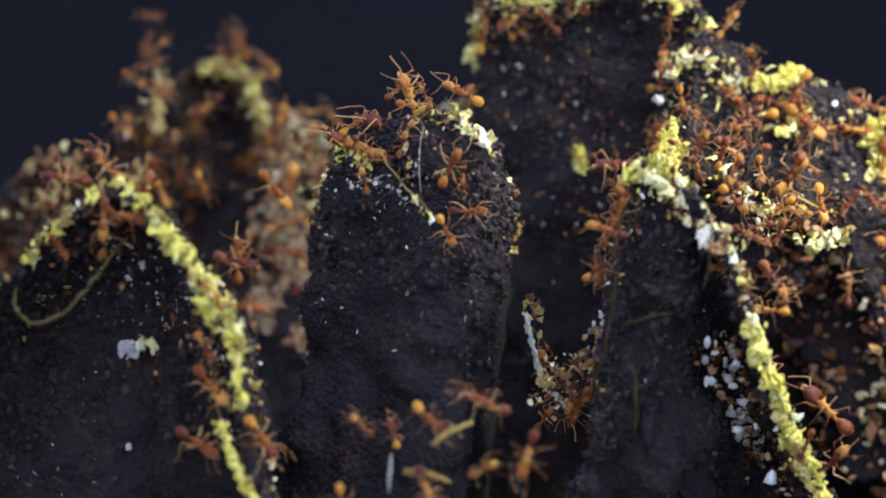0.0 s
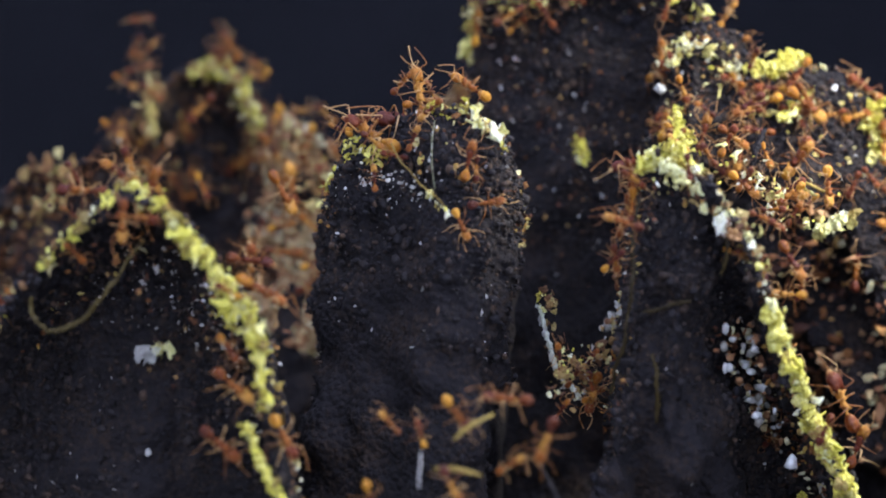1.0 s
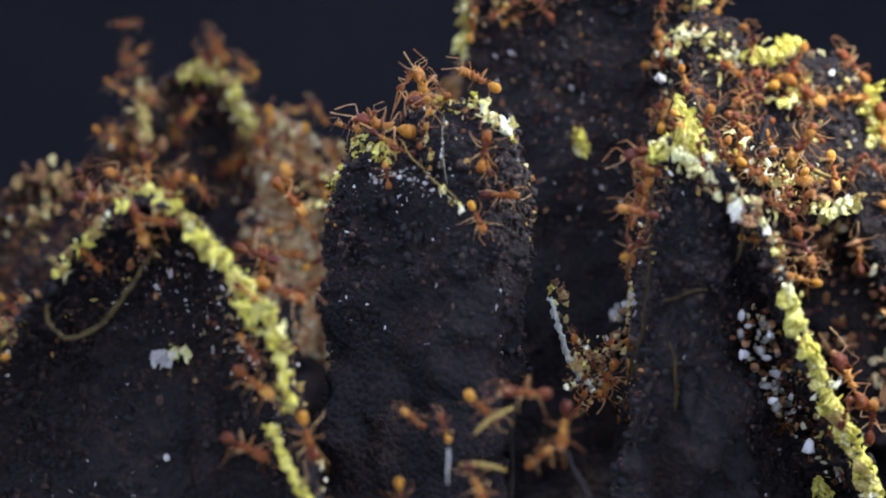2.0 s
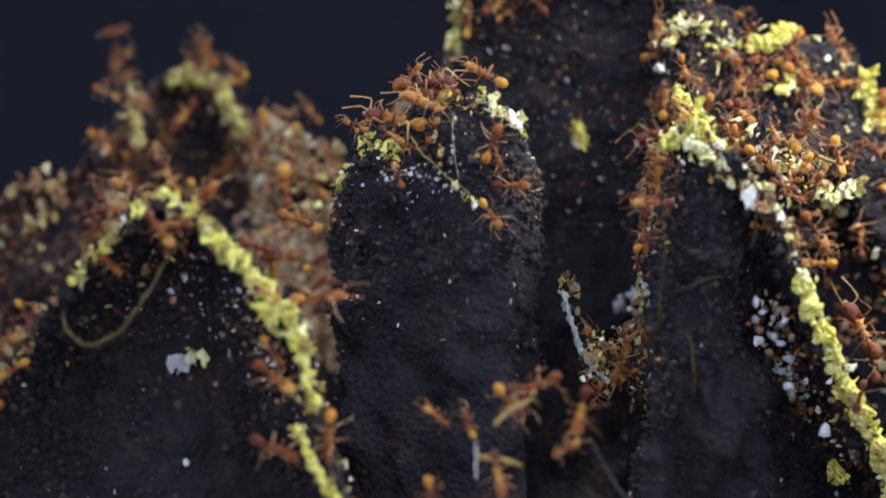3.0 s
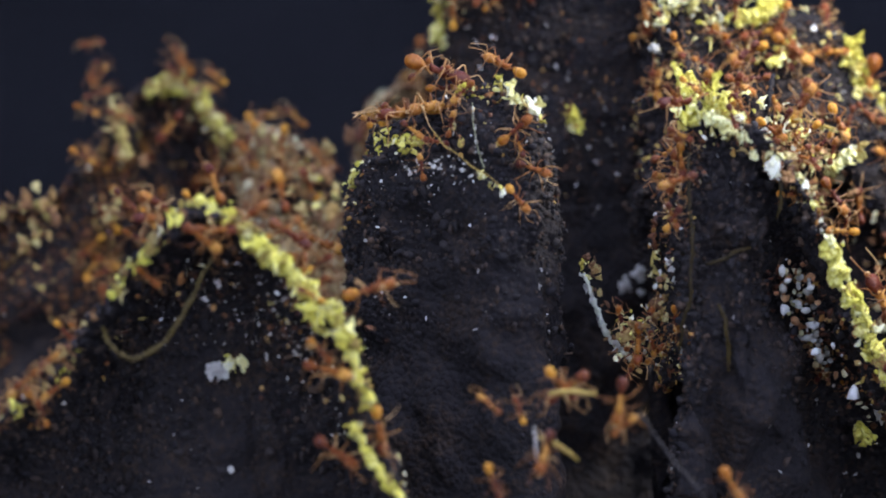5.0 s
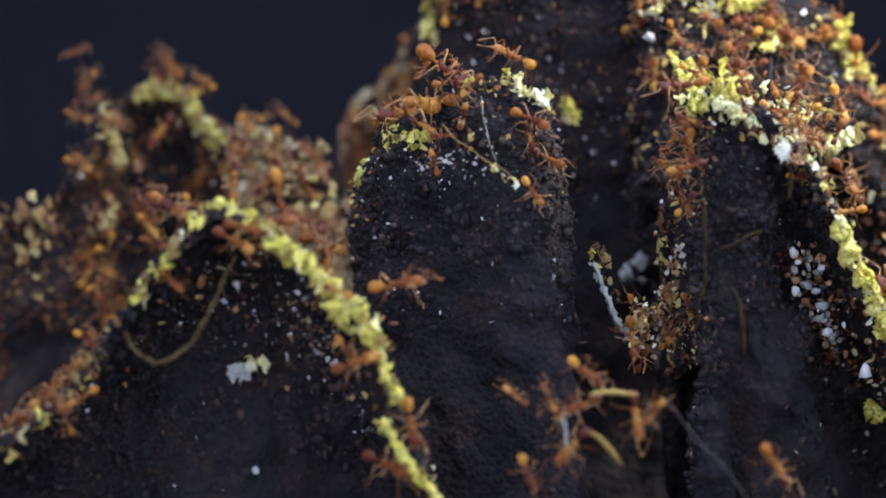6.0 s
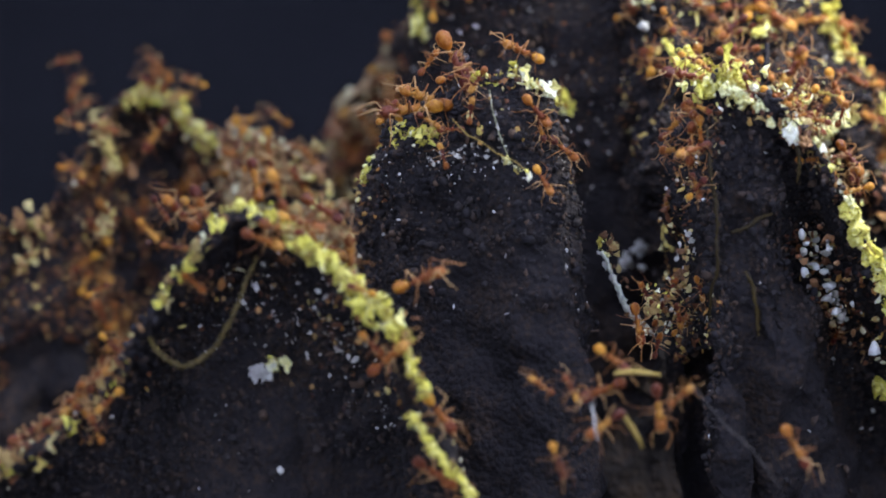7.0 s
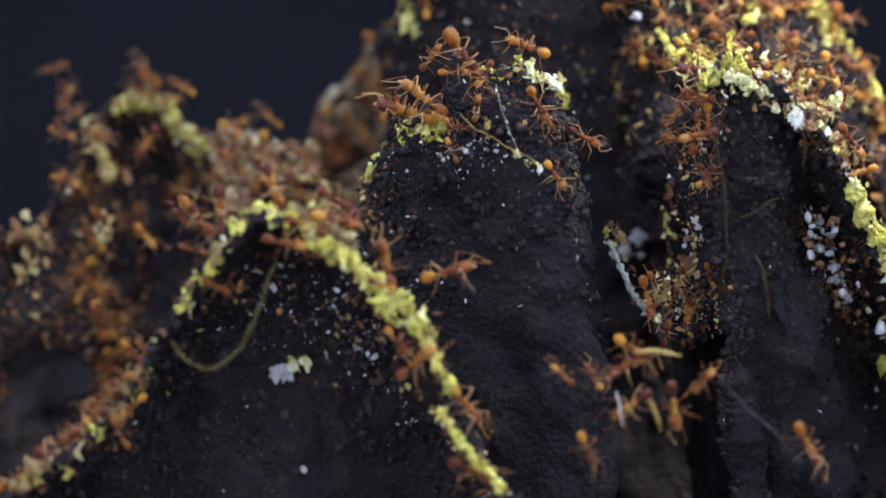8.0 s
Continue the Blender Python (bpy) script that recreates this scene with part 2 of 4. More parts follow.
def scatter(grid, nrm, count, rows=(0, 1), cols=(0, 1), lift=0.0, clump=0.0):
    n, c, _ = grid.shape
    i = (RNG.uniform(*rows, count) * (n - 1)).astype(int)
    j = (RNG.uniform(*cols, count) * (c - 1)).astype(int)
    pts = grid[i, j] + nrm[i, j] * lift + RNG.normal(0, 0.25, (count, 3))
    return pts[vnoise(pts, 5.0, 11) > clump] if clump else pts


# ---- leaf pieces: ten shapes that all lobes share ----
def flake_mesh(k, mat):
    """A torn, curled piece of leaf: an uneven outline round a bent sheet."""
    rng = np.random.default_rng(100 + k)
    n = 13
    ang = np.linspace(0, 2 * math.pi, n, endpoint=False) + rng.normal(0, 0.1, n)
    rad = np.clip(0.72 + 0.26 * rng.standard_normal(n), 0.3, 1.15)
    stretch = rng.uniform(0.55, 0.85)
    bend, twist = rng.uniform(0.25, 0.8), rng.uniform(-0.5, 0.5)

    def sheet(scale):
        x, y = rad * scale * np.cos(ang), rad * scale * np.sin(ang) * stretch
        return np.stack([x, y, bend * x ** 2 + twist * x * y - 0.3 * y ** 2 + 0.08 * rng.standard_normal(n)], 1)

    outer, inner = sheet(1.0), sheet(0.55)
    top = np.vstack([outer, inner, [(0, 0, 0.03)]])
    low = top - (0, 0, 0.13)
    m = len(top)
    faces = []
    for a in range(n):
        b = (a + 1) % n
        faces += [(a, b, n + b, n + a), (n + a, n + b, 2 * n)]
    faces += [tuple(v + m for v in f[::-1]) for f in faces] + [(b, a, a + m, b + m) for a, b in zip(range(n), [*range(1, n), 0])]
    return mesh_from("leaf_flake", np.vstack([top, low]), faces, mat, False)


def blob(centre, size, seg=7, rings=5, uneven=0.3, shift=0.0):
    """A lumpy closed shape: verts and faces."""
    rows = []
    for i in range(rings + 1):
        for j in range(seg):
            th, a = math.pi * i / rings, 2 * math.pi * j / seg
            rows.append((math.cos(th), math.sin(th) * math.cos(a), math.sin(th) * math.sin(a)))
    v = np.array(rows)
    v *= (1 + uneven * vnoise(v + shift * 3.7, 0.55) + 0.5 * uneven * vnoise(v - shift * 2.3, 0.3))[:, None]
    return v * size + np.array(centre), grid_faces(rings + 1, seg, True)


def clod_mesh(k, mat):
    verts, faces = blob((0, 0, 0), 0.8, 12, 9, 0.95, k + 1.0)
    return mesh_from("leaf_clod", verts * (1.15, 0.9, 0.65), faces, mat, False)


FLAKES = {m: [flake_mesh(k, m) for k in range(7)] for m in (LEAF, LEAF_PALE, LEAF_DULL, TUFT)}
CLODS = {m: [clod_mesh(k, m) for k in range(7)] for m in (LEAF, LEAF_PALE, LEAF_DULL, TUFT)}


def leaf_piece(parent, at, size, flaky, mat):
    ob = new("leaf_fragment", (FLAKES if RNG.random() < flaky else CLODS)[mat][RNG.integers(7)])
    ob.matrix_basis = Matrix.LocRotScale(Vector(at) * MM, Euler(RNG.uniform(0, 6.28, 3)), Vector((size, size, size)))
    ob.parent = parent
    return ob


LEAF_CRUMBS = {}


def leaf_rim(parent, points, radius, mat, gaps=-0.62):
    """A crumbly ridge of chewed leaf, broken where the garden shows through."""
    line = resample(points, 0.17)
    line = line + np.stack([vnoise(line, 1.6, k) for k in (4, 5, 6)], 1) * 0.35 * radius
    sides, n = 14, len(line)
    tang = np.gradient(line, axis=0)
    tang /= np.linalg.norm(tang, axis=1)[:, None] + 1e-9
    a = np.cross(tang, (0.31, 0.9, 0.28))
    a /= np.linalg.norm(a, axis=1)[:, None] + 1e-9
    b = np.cross(tang, a)
    ang = np.linspace(0, 2 * math.pi, sides, endpoint=False)
    way = a[:, None] * np.cos(ang)[None, :, None] + b[:, None] * np.sin(ang)[None, :, None]
    skin = (line[:, None] + way * radius).reshape(-1, 3)
    r = 0.75 + 0.6 * vnoise(skin, 1.5, 3) + 0.7 * vnoise(skin, 0.7, 5) + 0.5 * vnoise(skin, 0.33, 8)
    thin = np.clip((vnoise(line, 2.4, 9) - gaps) / 0.25, 0.12, 1.0) * np.clip(np.minimum(np.arange(n), np.arange(n)[::-1]) / 4, 0.1, 1)
    r = np.clip(r, 0.12, 1.5) * np.repeat(thin, sides)
    verts = np.repeat(line, sides, 0) + way.reshape(-1, 3) * (r * radius)[:, None]
    faces = grid_faces(n, sides, True) + [tuple(range(sides))[::-1], tuple((n - 1) * sides + k for k in range(sides))]
    child(new("leaf_rim", mesh_from("leaf_rim", verts, faces, mat, False)), parent, "crumbly yellow ridge of chewed leaf")


def leaf_chain(parent, points, count, spread, size=(0.5, 1.1), flaky=0.5, mat=LEAF, rim=0.0, gaps=-0.62):
    line = resample(points, 0.3)
    if rim:
        count = int(count * 1.6)
        # the far lobe's rims have their dimmer light painted into the pulp colour
        leaf_rim(parent, points, rim * 0.85, PULP_DIM if parent is far_lobe else PULP_PALE if mat is LEAF_PALE else PULP, gaps)
    n = 0 if mat in (TUFT, LEAF_DULL) else count * 2
    LEAF_CRUMBS.setdefault(parent, []).append(line[RNG.integers(0, len(line), n)] + RNG.normal(0, 1, (n, 3)) * (spread + 0.15))
    for _ in range(count):
        at = line[RNG.integers(len(line))] + RNG.normal(0, 1, 3) * (spread + 0.2 * rim)
        leaf_piece(parent, at, size[0] + (size[1] - size[0]) * RNG.random() ** 1.2, flaky, mat)


def tube_mesh(name, points, radii, mat, sides=6, wobble=0.0):
    pts = np.array(points, float)
    tang = np.gradient(pts, axis=0)
    tang /= np.linalg.norm(tang, axis=1)[:, None] + 1e-9
    verts = []
    for k, (p, d) in enumerate(zip(pts, tang)):
        a = np.cross(d, (0.31, 0.9, 0.28))
        a /= np.linalg.norm(a) + 1e-9
        b = np.cross(d, a)
        for s in range(sides):
            ang = 2 * math.pi * s / sides
            r = radii[k] * (1 + wobble * RNG.standard_normal())
            verts.append(p + (a * math.cos(ang) + b * math.sin(ang)) * r)
    n = len(pts)
    faces = grid_faces(n, sides, True) + [tuple(range(sides))[::-1], tuple((n - 1) * sides + s for s in range(sides))]
    return mesh_from(name, verts, faces, mat)


# ---- the lobes of the garden ----
def lobe(name, label, ridge, base, recess, lean, depth, fall, rough, seed, crumbs, tufts, chips=0, chip_cols=(0.35, 0.9), lean_to=100.0, bulge=2.8):
    mesh, grid, nrm, nf = crest_mesh(name, ridge, base, recess, lean, depth, fall, rough, SUBSTRATE, seed=seed, lean_to=lean_to, bulge=bulge)
    root = tagged(new(name), label, "fungus garden", "lobes of the fungus garden")
    child(new("comb_body", mesh), root)
    cols = grid.shape[1]
    pts = np.vstack([scatter(grid, nrm, crumbs // 3, cols=(0.52, 0.8)), scatter(grid, nrm, crumbs // 3, cols=(0.42, 0.66)), scatter(grid, nrm, crumbs // 5, cols=(0.12, 0.5), clump=0.05)])
    child(new("crumb_crust", lumps("crumb_crust", pts, RNG.uniform(0.08, 0.24, len(pts)) * RNG.choice((1.0, 1.0, 1.4, 2.0), len(pts)), CRUMB, 0.3)), root, "dark wet crumbs", "stuff")
    pts = scatter(grid, nrm, tufts * 2, cols=(0.3, 0.8), lift=0.2, clump=0.12)
    child(new("mycelium_fuzz", lumps("mycelium_fuzz", pts, RNG.uniform(0.05, 0.26, len(pts)), TUFT, 0.5, 0.75)), root, "white fungus tufts", "stuff")
    if chips:
        pts = scatter(grid, nrm, chips * 2, cols=chip_cols, lift=0.25, clump=0.02)
        child(new("debris_litter", lumps("debris_litter", pts, RNG.uniform(0.12, 0.5, len(pts)) * RNG.uniform(0.5, 1.0, len(pts)), CHIP, 0.45, 0.6)), root, "leaf crumbs, husks and pale bits", "stuff")
    return root, grid, nrm


L_RIDGE = [(-55.4, 188.0, 8.0), (-51.3, 190.0, 12.0), (-44.7, 192.0, 14.5), (-40.2, 194.1, 18.1), (-37.6, 194.1, 21.5), (-34.1, 193.1, 26.2), (-30.8, 191.0, 30.1), (-26.7, 191.0, 33.6), (-23.6, 190.0, 34.1),
           (-20.8, 191.0, 32.2), (-17.8, 191.0, 28.7), (-14.3, 191.0, 25.2), (-11.6, 191.0, 21.9), (-11.0, 190.0, 18.8), (-9.9, 189.0, 15.1), (-8.5, 188.0, 10.9), (-7.2, 188.0, 7.2), (-5.0, 188.0, 2.4)]
near_lobe, NEAR_G, NEAR_N = lobe("fungus_lobe", "dark crumbly fungus garden lobe edged with yellow-green chewed leaf", L_RIDGE, -34, 14, 0.0, 26, 14, 0.6, 1, 12000, 130, 500, (0.58, 0.75))

M_RIDGE = [(-11.3, 231.1, 24.8), (-11.2, 230.0, 32.7), (-10.7, 227.7, 37.8), (-8.3, 218.6, 41.1), (-5.2, 216.3, 43.2), (-1.5, 214.1, 45.2), (2.7, 210.6, 46.7), (5.7, 209.5, 46.3), (8.7, 210.6, 44.0), (10.2, 216.0, 41.7), (10.3, 220.0, 37.5), (9.7, 223.0, 31.9), (8.5, 225.0, 25.0), (7.4, 228.0, 13.3)]
mid_lobe, MID_G, MID_N = lobe("fungus_lobe", "dark fungus garden lobe with leaf chips and ants on its crest", M_RIDGE, -12, -2, -0.02, 24, 10, 0.7, 2, 12000, 150, 1100, (0.55, 0.9), bulge=1.6)

R_RIDGE = [(24.0, 206.5, 14.9), (23.9, 205.5, 27.7), (24.0, 204.5, 36.4), (24.7, 204.5, 41.0), (26.9, 204.5, 43.1), (29.5, 202.4, 40.6), (32.8, 201.4, 38.0), (35.6, 201.4, 34.0), (37.5, 202.4, 29.5), (39.5, 204.5, 24.8), (42.0, 207.5, 20.1), (44.8, 209.5, 15.8), (48.2, 211.8, 9.7), (51.8, 214.1, 2.2)]
right_lobe, RIGHT_G, RIGHT_N = lobe("fungus_lobe", "steep fungus garden lobe with a bright leaf-strewn crest crowded by ants", R_RIDGE, -34, [(0, 3), (0.4, 1), (0.62, 19), (1, 24)], 0.0, 34, 6, 0.8, 3, 12000, 150, 1500, (0.62, 0.95), 26.0)

B_RIDGE = [(25.6, 247.5, 39.9), (25.8, 242.6, 52.7), (27.6, 243.9, 59.0), (29.7, 243.9, 61.8), (33.3, 247.5, 59.5), (38.2, 247.5, 57.0), (44.0, 248.6, 57.5), (48.4, 249.7, 55.5), (51.8, 250.8, 52.0), (53.7, 249.7, 47.7), (56.3, 251.9, 42.2), (60.0, 254.2, 32.9), (65.0, 256.6, 18.4)]
back_lobe, BACK_G, BACK_N = lobe("fungus_lobe", "brightly lit fungus garden lobe covered in leaf chips and ants", B_RIDGE, -10, 2, 0.55, 26, 18, 1.2, 4, 11000, 200, 900, (0.5, 0.85), 15)

T_RIDGE = [(-11.4, 305.0, 39.5), (-10.0, 305.0, 48.8), (-5.2, 304.0, 53.6), (0.4, 300.0, 59.8), (0.8, 274.0, 59.0), (1.1, 261.4, 62.2), (3.0, 253.0, 63.0), (9.6, 249.7, 64.1), (17.9, 248.6, 65.9), (26.3, 247.5, 66.3), (29.7, 247.5, 64.2), (31.5, 249.7, 58.3)]
tower_lobe, TOWER_G, TOWER_N = lobe("fungus_lobe", "tall dark fungus garden column with leaf chips along its top", T_RIDGE, -12, 5, 0.0, 22, 6, 0.7, 5, 16000, 200, 900, (0.62, 0.85), bulge=0.8)

F_RIDGE = [(-63.8, 269.0, 30.6), (-58.4, 269.0, 37.4), (-56.7, 269.0, 37.3), (-51.3, 269.0, 38.4), (-47.2, 271.7, 43.1), (-44.2, 274.3, 48.7), (-41.5, 279.7, 52.6), (-37.9, 282.3, 54.4), (-34.1, 283.7, 52.9), (-30.3, 282.3, 48.0), (-25.2, 274.3, 46.7), (-20.1, 269.0, 44.5), (-15.6, 269.0, 40.7), (-12.5, 269.0, 34.6), (-6.5, 271.7, 23.9)]
far_lobe, FAR_G, FAR_N = lobe("fungus_lobe", "distant blurred fungus garden lobe with ants all over it", F_RIDGE, -12, 4, 0.12, 26, 10, 1.2, 6, 9000, 60, 260, (0.3, 0.8))
pts = np.vstack([scatter(MID_G, MID_N, 1500, rows=(0.7, 1.0), cols=(0.15, 0.66), clump=-0.3), scatter(MID_G, MID_N, 2500, rows=(0.6, 1.0), cols=(0.63, 0.9))])
child(new("husk_crust", lumps("husk_crust", pts, RNG.uniform(0.05, 0.17, len(pts)), CRUMB, 0.45)), mid_lobe, "dark crumbs", "stuff")
pts = scatter(FAR_G, FAR_N, 3600, rows=(0.0, 0.6), cols=(0.3, 0.66), clump=-0.1)
child(new("husk_crust", lumps("husk_crust", pts, RNG.uniform(0.12, 0.36, len(pts)), HUSK, 0.45)), far_lobe, "brown husks", "stuff")
pts = np.vstack([scatter(FAR_G, FAR_N, 5200, rows=(0.62, 0.93), cols=(0.3, 0.68), lift=0.4, clump=-0.25)])
child(new("husk_crust", lumps("husk_crust", pts, RNG.uniform(0.16, 0.52, len(pts)), TAN, 0.5, 0.5)), far_lobe, "tan husks and leaf crumbs", "stuff")
pts = scatter(TOWER_G, TOWER_N, 2800, rows=(0.0, 0.27), cols=(0.3, 0.7), lift=0.4, clump=-0.3)
child(new("husk_crust", lumps("husk_crust", pts, RNG.uniform(0.16, 0.52, len(pts)), TAN, 0.5, 0.5)), tower_lobe, "tan husks and leaf crumbs", "stuff")


def on_slope(grid, nrm, count, start, end, width, lift=0.3, clump=-2.0):
    """Places on a lobe's front within a strip, given by x and z."""
    pts = scatter(grid, nrm, count * 40, cols=(0.2, 0.64), lift=lift, clump=clump)
    a, b = np.array(start), np.array(end)
    along = np.clip(((pts[:, (0, 2)] - a) @ (b - a)) / ((b - a) @ (b - a)), 0, 1)
    off = np.linalg.norm(pts[:, (0, 2)] - (a + along[:, None] * (b - a)), axis=1)
    return pts[off < width * RNG.random(len(pts)) ** 0.5][:count]


SLOPE = ((35.2, 24.5), (47.4, 10.8))
pts = on_slope(RIGHT_G, RIGHT_N, 210, *SLOPE, 3.6)
child(new("husk_crust", lumps("husk_crust", pts, RNG.uniform(0.16, 0.42, len(pts)), HUSK, 0.3)), right_lobe, "brown husks on the hollow slope", "stuff")
pts = on_slope(RIGHT_G, RIGHT_N, 52, *SLOPE, 3.0, 2.4)
child(new("white_specks", lumps("white_specks", pts, RNG.uniform(0.2, 0.58, len(pts)), TUFT, 0.16)), right_lobe, "round white droplets on the hollow slope", "stuff")
pts = on_slope(RIGHT_G, RIGHT_N, 90, *SLOPE, 3.2, 2.0)
child(new("leaf_litter", lumps("leaf_litter", pts, RNG.uniform(0.14, 0.42, len(pts)), TAN, 0.3)), right_lobe, "tan bits on the hollow slope", "stuff")
pts = np.vstack([on_slope(MID_G, MID_N, 120, (-7.5, 38.8), (3.0, 37.2), 2.6, 0.2), on_slope(MID_G, MID_N, 60, (-8.0, 34.0), (8.0, 36.0), 5.0, 0.15)])
child(new("white_specks", lumps("white_specks", pts, RNG.uniform(0.05, 0.26, len(pts)) * RNG.uniform(0.3, 1, len(pts)), TUFT, 0.5, 0.7)), mid_lobe, "white fungus specks under the crest", "stuff")
pts = on_slope(NEAR_G, NEAR_N, 110, (-24.0, 27.0), (-13.5, 19.5), 4.5, 0.2)
child(new("white_specks", lumps("white_specks", pts, RNG.uniform(0.08, 0.3, len(pts)), TUFT, 0.4, 0.4)), near_lobe, "white fungus specks in the hollow", "stuff")
pts = on_slope(TOWER_G, TOWER_N, 260, (10.0, 58.0), (19.0, 38.0), 10.0, 0.2, 0.0)
child(new("husk_crust", lumps("husk_crust", pts, RNG.uniform(0.06, 0.26, len(pts)), HUSK, 0.45, 0.4)), tower_lobe, "brown husks on the column", "stuff")
pts = on_slope(BACK_G, BACK_N, 420, (45.0, 37.0), (60.0, 12.0), 9.0, 0.4, -0.1)
child(new("husk_crust", lumps("husk_crust", pts, RNG.uniform(0.2, 0.7, len(pts)), HUSK, 0.4, 0.4)), back_lobe, "brown husks on the lower slope", "stuff")
pts = on_slope(BACK_G, BACK_N, 200, (45.0, 38.0), (60.0, 14.0), 8.0, 0.6, 0.0)
child(new("leaf_litter", lumps("leaf_litter", pts, RNG.uniform(0.2, 0.7, len(pts)), TAN, 0.4, 0.5)), back_lobe, "tan and olive bits on the lower slope", "stuff")
pts = on_slope(TOWER_G, TOWER_N, 80, (9.0, 55.0), (20.0, 40.0), 7.0, 0.2)
child(new("white_specks", lumps("white_specks", pts, RNG.uniform(0.1, 0.46, len(pts)) * RNG.uniform(0.3, 1, len(pts)), TUFT, 0.5, 0.8)), tower_lobe, "white fungus specks on the column", "stuff")
pts = scatter(NEAR_G, NEAR_N, 260, rows=(0.42, 0.8), cols=(0.46, 0.645), lift=0.15, clump=0.05)
child(new("white_specks", lumps("white_specks", pts, RNG.uniform(0.05, 0.22, len(pts)), TUFT, 0.5, 0.6)), near_lobe, "white fungus specks under the crest", "stuff")


# ---- leaf chips along the crests ----
leaf_chain(near_lobe, L_RIDGE[1:5], 6, 0.4, (0.4, 1.1), 0.8, LEAF)
leaf_chain(near_lobe, L_RIDGE[1:5], 26, 0.4, (0.4, 1.0), 0.8, LEAF_DULL)
leaf_chain(near_lobe, L_RIDGE[5:8], 10, 0.3, (0.5, 1.1), 0.8, LEAF, 0.65, 0.05)
leaf_chain(near_lobe, L_RIDGE[4:8], 18, 0.35, (0.4, 0.9), 0.8, LEAF_DULL)
leaf_chain(near_lobe, [(-27.0, 192.0, 34.2), (-25.7, 192.0, 34.9), (-23.7, 191.0, 34.3), (-22.5, 190.0, 33.0)], 9, 0.4, (0.5, 1.1), 0.9, LEAF, 0.75, -0.4)
leaf_chain(near_lobe, [(-21.3, 190.0, 32.8), (-19.1, 190.0, 30.0), (-16.6, 190.0, 27.9)], 26, 0.3, (0.5, 1.2), 0.9, LEAF, 0.85)
leaf_chain(near_lobe, [(-16.6, 190.0, 27.9), (-14.2, 190.0, 25.2), (-12.0, 190.0, 22.5), (-11.2, 189.0, 20.4)], 36, 0.35, (0.5, 1.2), 0.9, LEAF, 0.9)
leaf_chain(near_lobe, [(-11.2, 189.0, 20.4), (-10.3, 188.0, 16.8), (-9.1, 187.0, 14.7)], 12, 0.2, (0.4, 0.9), 0.8, LEAF, 0.65, -0.3)
leaf_chain(near_lobe, [(-11.2, 186.0, 14.0), (-10.2, 186.0, 11.1), (-8.4, 186.0, 8.5), (-6.0, 186.0, 4.3)], 10, 0.15, (0.4, 0.85), 0.7, LEAF, 0.68)
leaf_chain(near_lobe, [(-15.0, 190.0, 23.6), (-13.7, 190.0, 22.0), (-11.8, 190.0, 21.5)], 6, 0.2, (0.4, 0.8), 0.8, LEAF, 0.4, -0.2)
leaf_chain(mid_lobe, [(-8.1, 214.0, 42.2), (-5.7, 213.0, 40.8), (-3.6, 213.0, 41.0)], 12, 0.45, (0.4, 1.0), 0.9, LEAF, 0.42, -0.1)
leaf_chain(mid_lobe, [(-9.4, 216.0, 40.4), (-5.7, 213.0, 40.8), (-3.6, 213.0, 41.0)], 9, 0.5, (0.4, 0.9), 0.8)
leaf_chain(mid_lobe, [(-11.4, 226.0, 36.8), (-9.5, 224.0, 39.6)], 8, 0.2, (0.34, 0.68), 0.7, LEAF, 0.6)
leaf_chain(mid_lobe, [(3.8, 208.0, 46.6), (6.5, 208.0, 45.3), (9.4, 208.0, 43.1)], 8, 0.35, (0.5, 1.2), 0.9, LEAF_PALE, 0.5, -0.1)
leaf_chain(mid_lobe, [(4.7, 208.0, 47.0), (6.5, 208.0, 45.3), (9.4, 208.0, 43.1)], 6, 0.35, (0.5, 1.1), 0.8)
leaf_chain(mid_lobe, [(0.3, 212.0, 45.3), (3.3, 210.0, 46.4)], 9, 0.4, (0.34, 0.8), 0.8)
leaf_chain(right_lobe, [(23.4, 204.0, 41.0), (25.7, 204.0, 43.6), (28.6, 204.0, 43.6)], 16, 0.5, (0.4, 1.23), 0.8, LEAF, 1.0, -0.4)
leaf_chain(right_lobe, [(25.3, 203.0, 42.1), (27.4, 202.0, 41.2), (29.0, 203.0, 41.0)], 14, 0.45, (0.3, 1.0), 0.9, LEAF_PALE, 0.8, -0.3)
leaf_chain(right_lobe, [(29.6, 203.0, 39.8), (32.3, 202.0, 38.0), (35.4, 202.0, 35.2), (36.6, 202.0, 31.8)], 26, 0.6, (0.31, 1.07), 0.8, LEAF_DULL)
leaf_chain(right_lobe, [(28.6, 203.0, 40.6), (32.3, 202.0, 38.0), (35.4, 202.0, 35.2), (36.6, 202.0, 31.8)], 26, 0.5, (0.26, 0.95), 0.9, LEAF_PALE, 0.8, -0.3)
leaf_chain(right_lobe, R_RIDGE[8:14], 44, 0.35, (0.37, 1.2), 0.7, LEAF, 1.0)
leaf_chain(right_lobe, R_RIDGE[8:14], 22, 0.45, (0.31, 0.97), 0.8, LEAF_PALE)
leaf_chain(right_lobe, R_RIDGE[10:14], 14, 0.4, (0.47, 1.35), 0.7, LEAF_PALE, 0.6, -0.2)
leaf_chain(right_lobe, [(27.5, 226.0, 48.6), (28.3, 222.0, 45.7), (26.7, 214.0, 43.7)], 12, 0.8, (0.31, 1.14), 0.8, LEAF, 0.6, -0.2)
leaf_chain(right_lobe, [(30.9, 212.0, 43.2), (38.6, 222.0, 43.2), (45.2, 230.0, 39.2)], 12, 1.6, (0.26, 0.91), 0.8, LEAF_PALE)
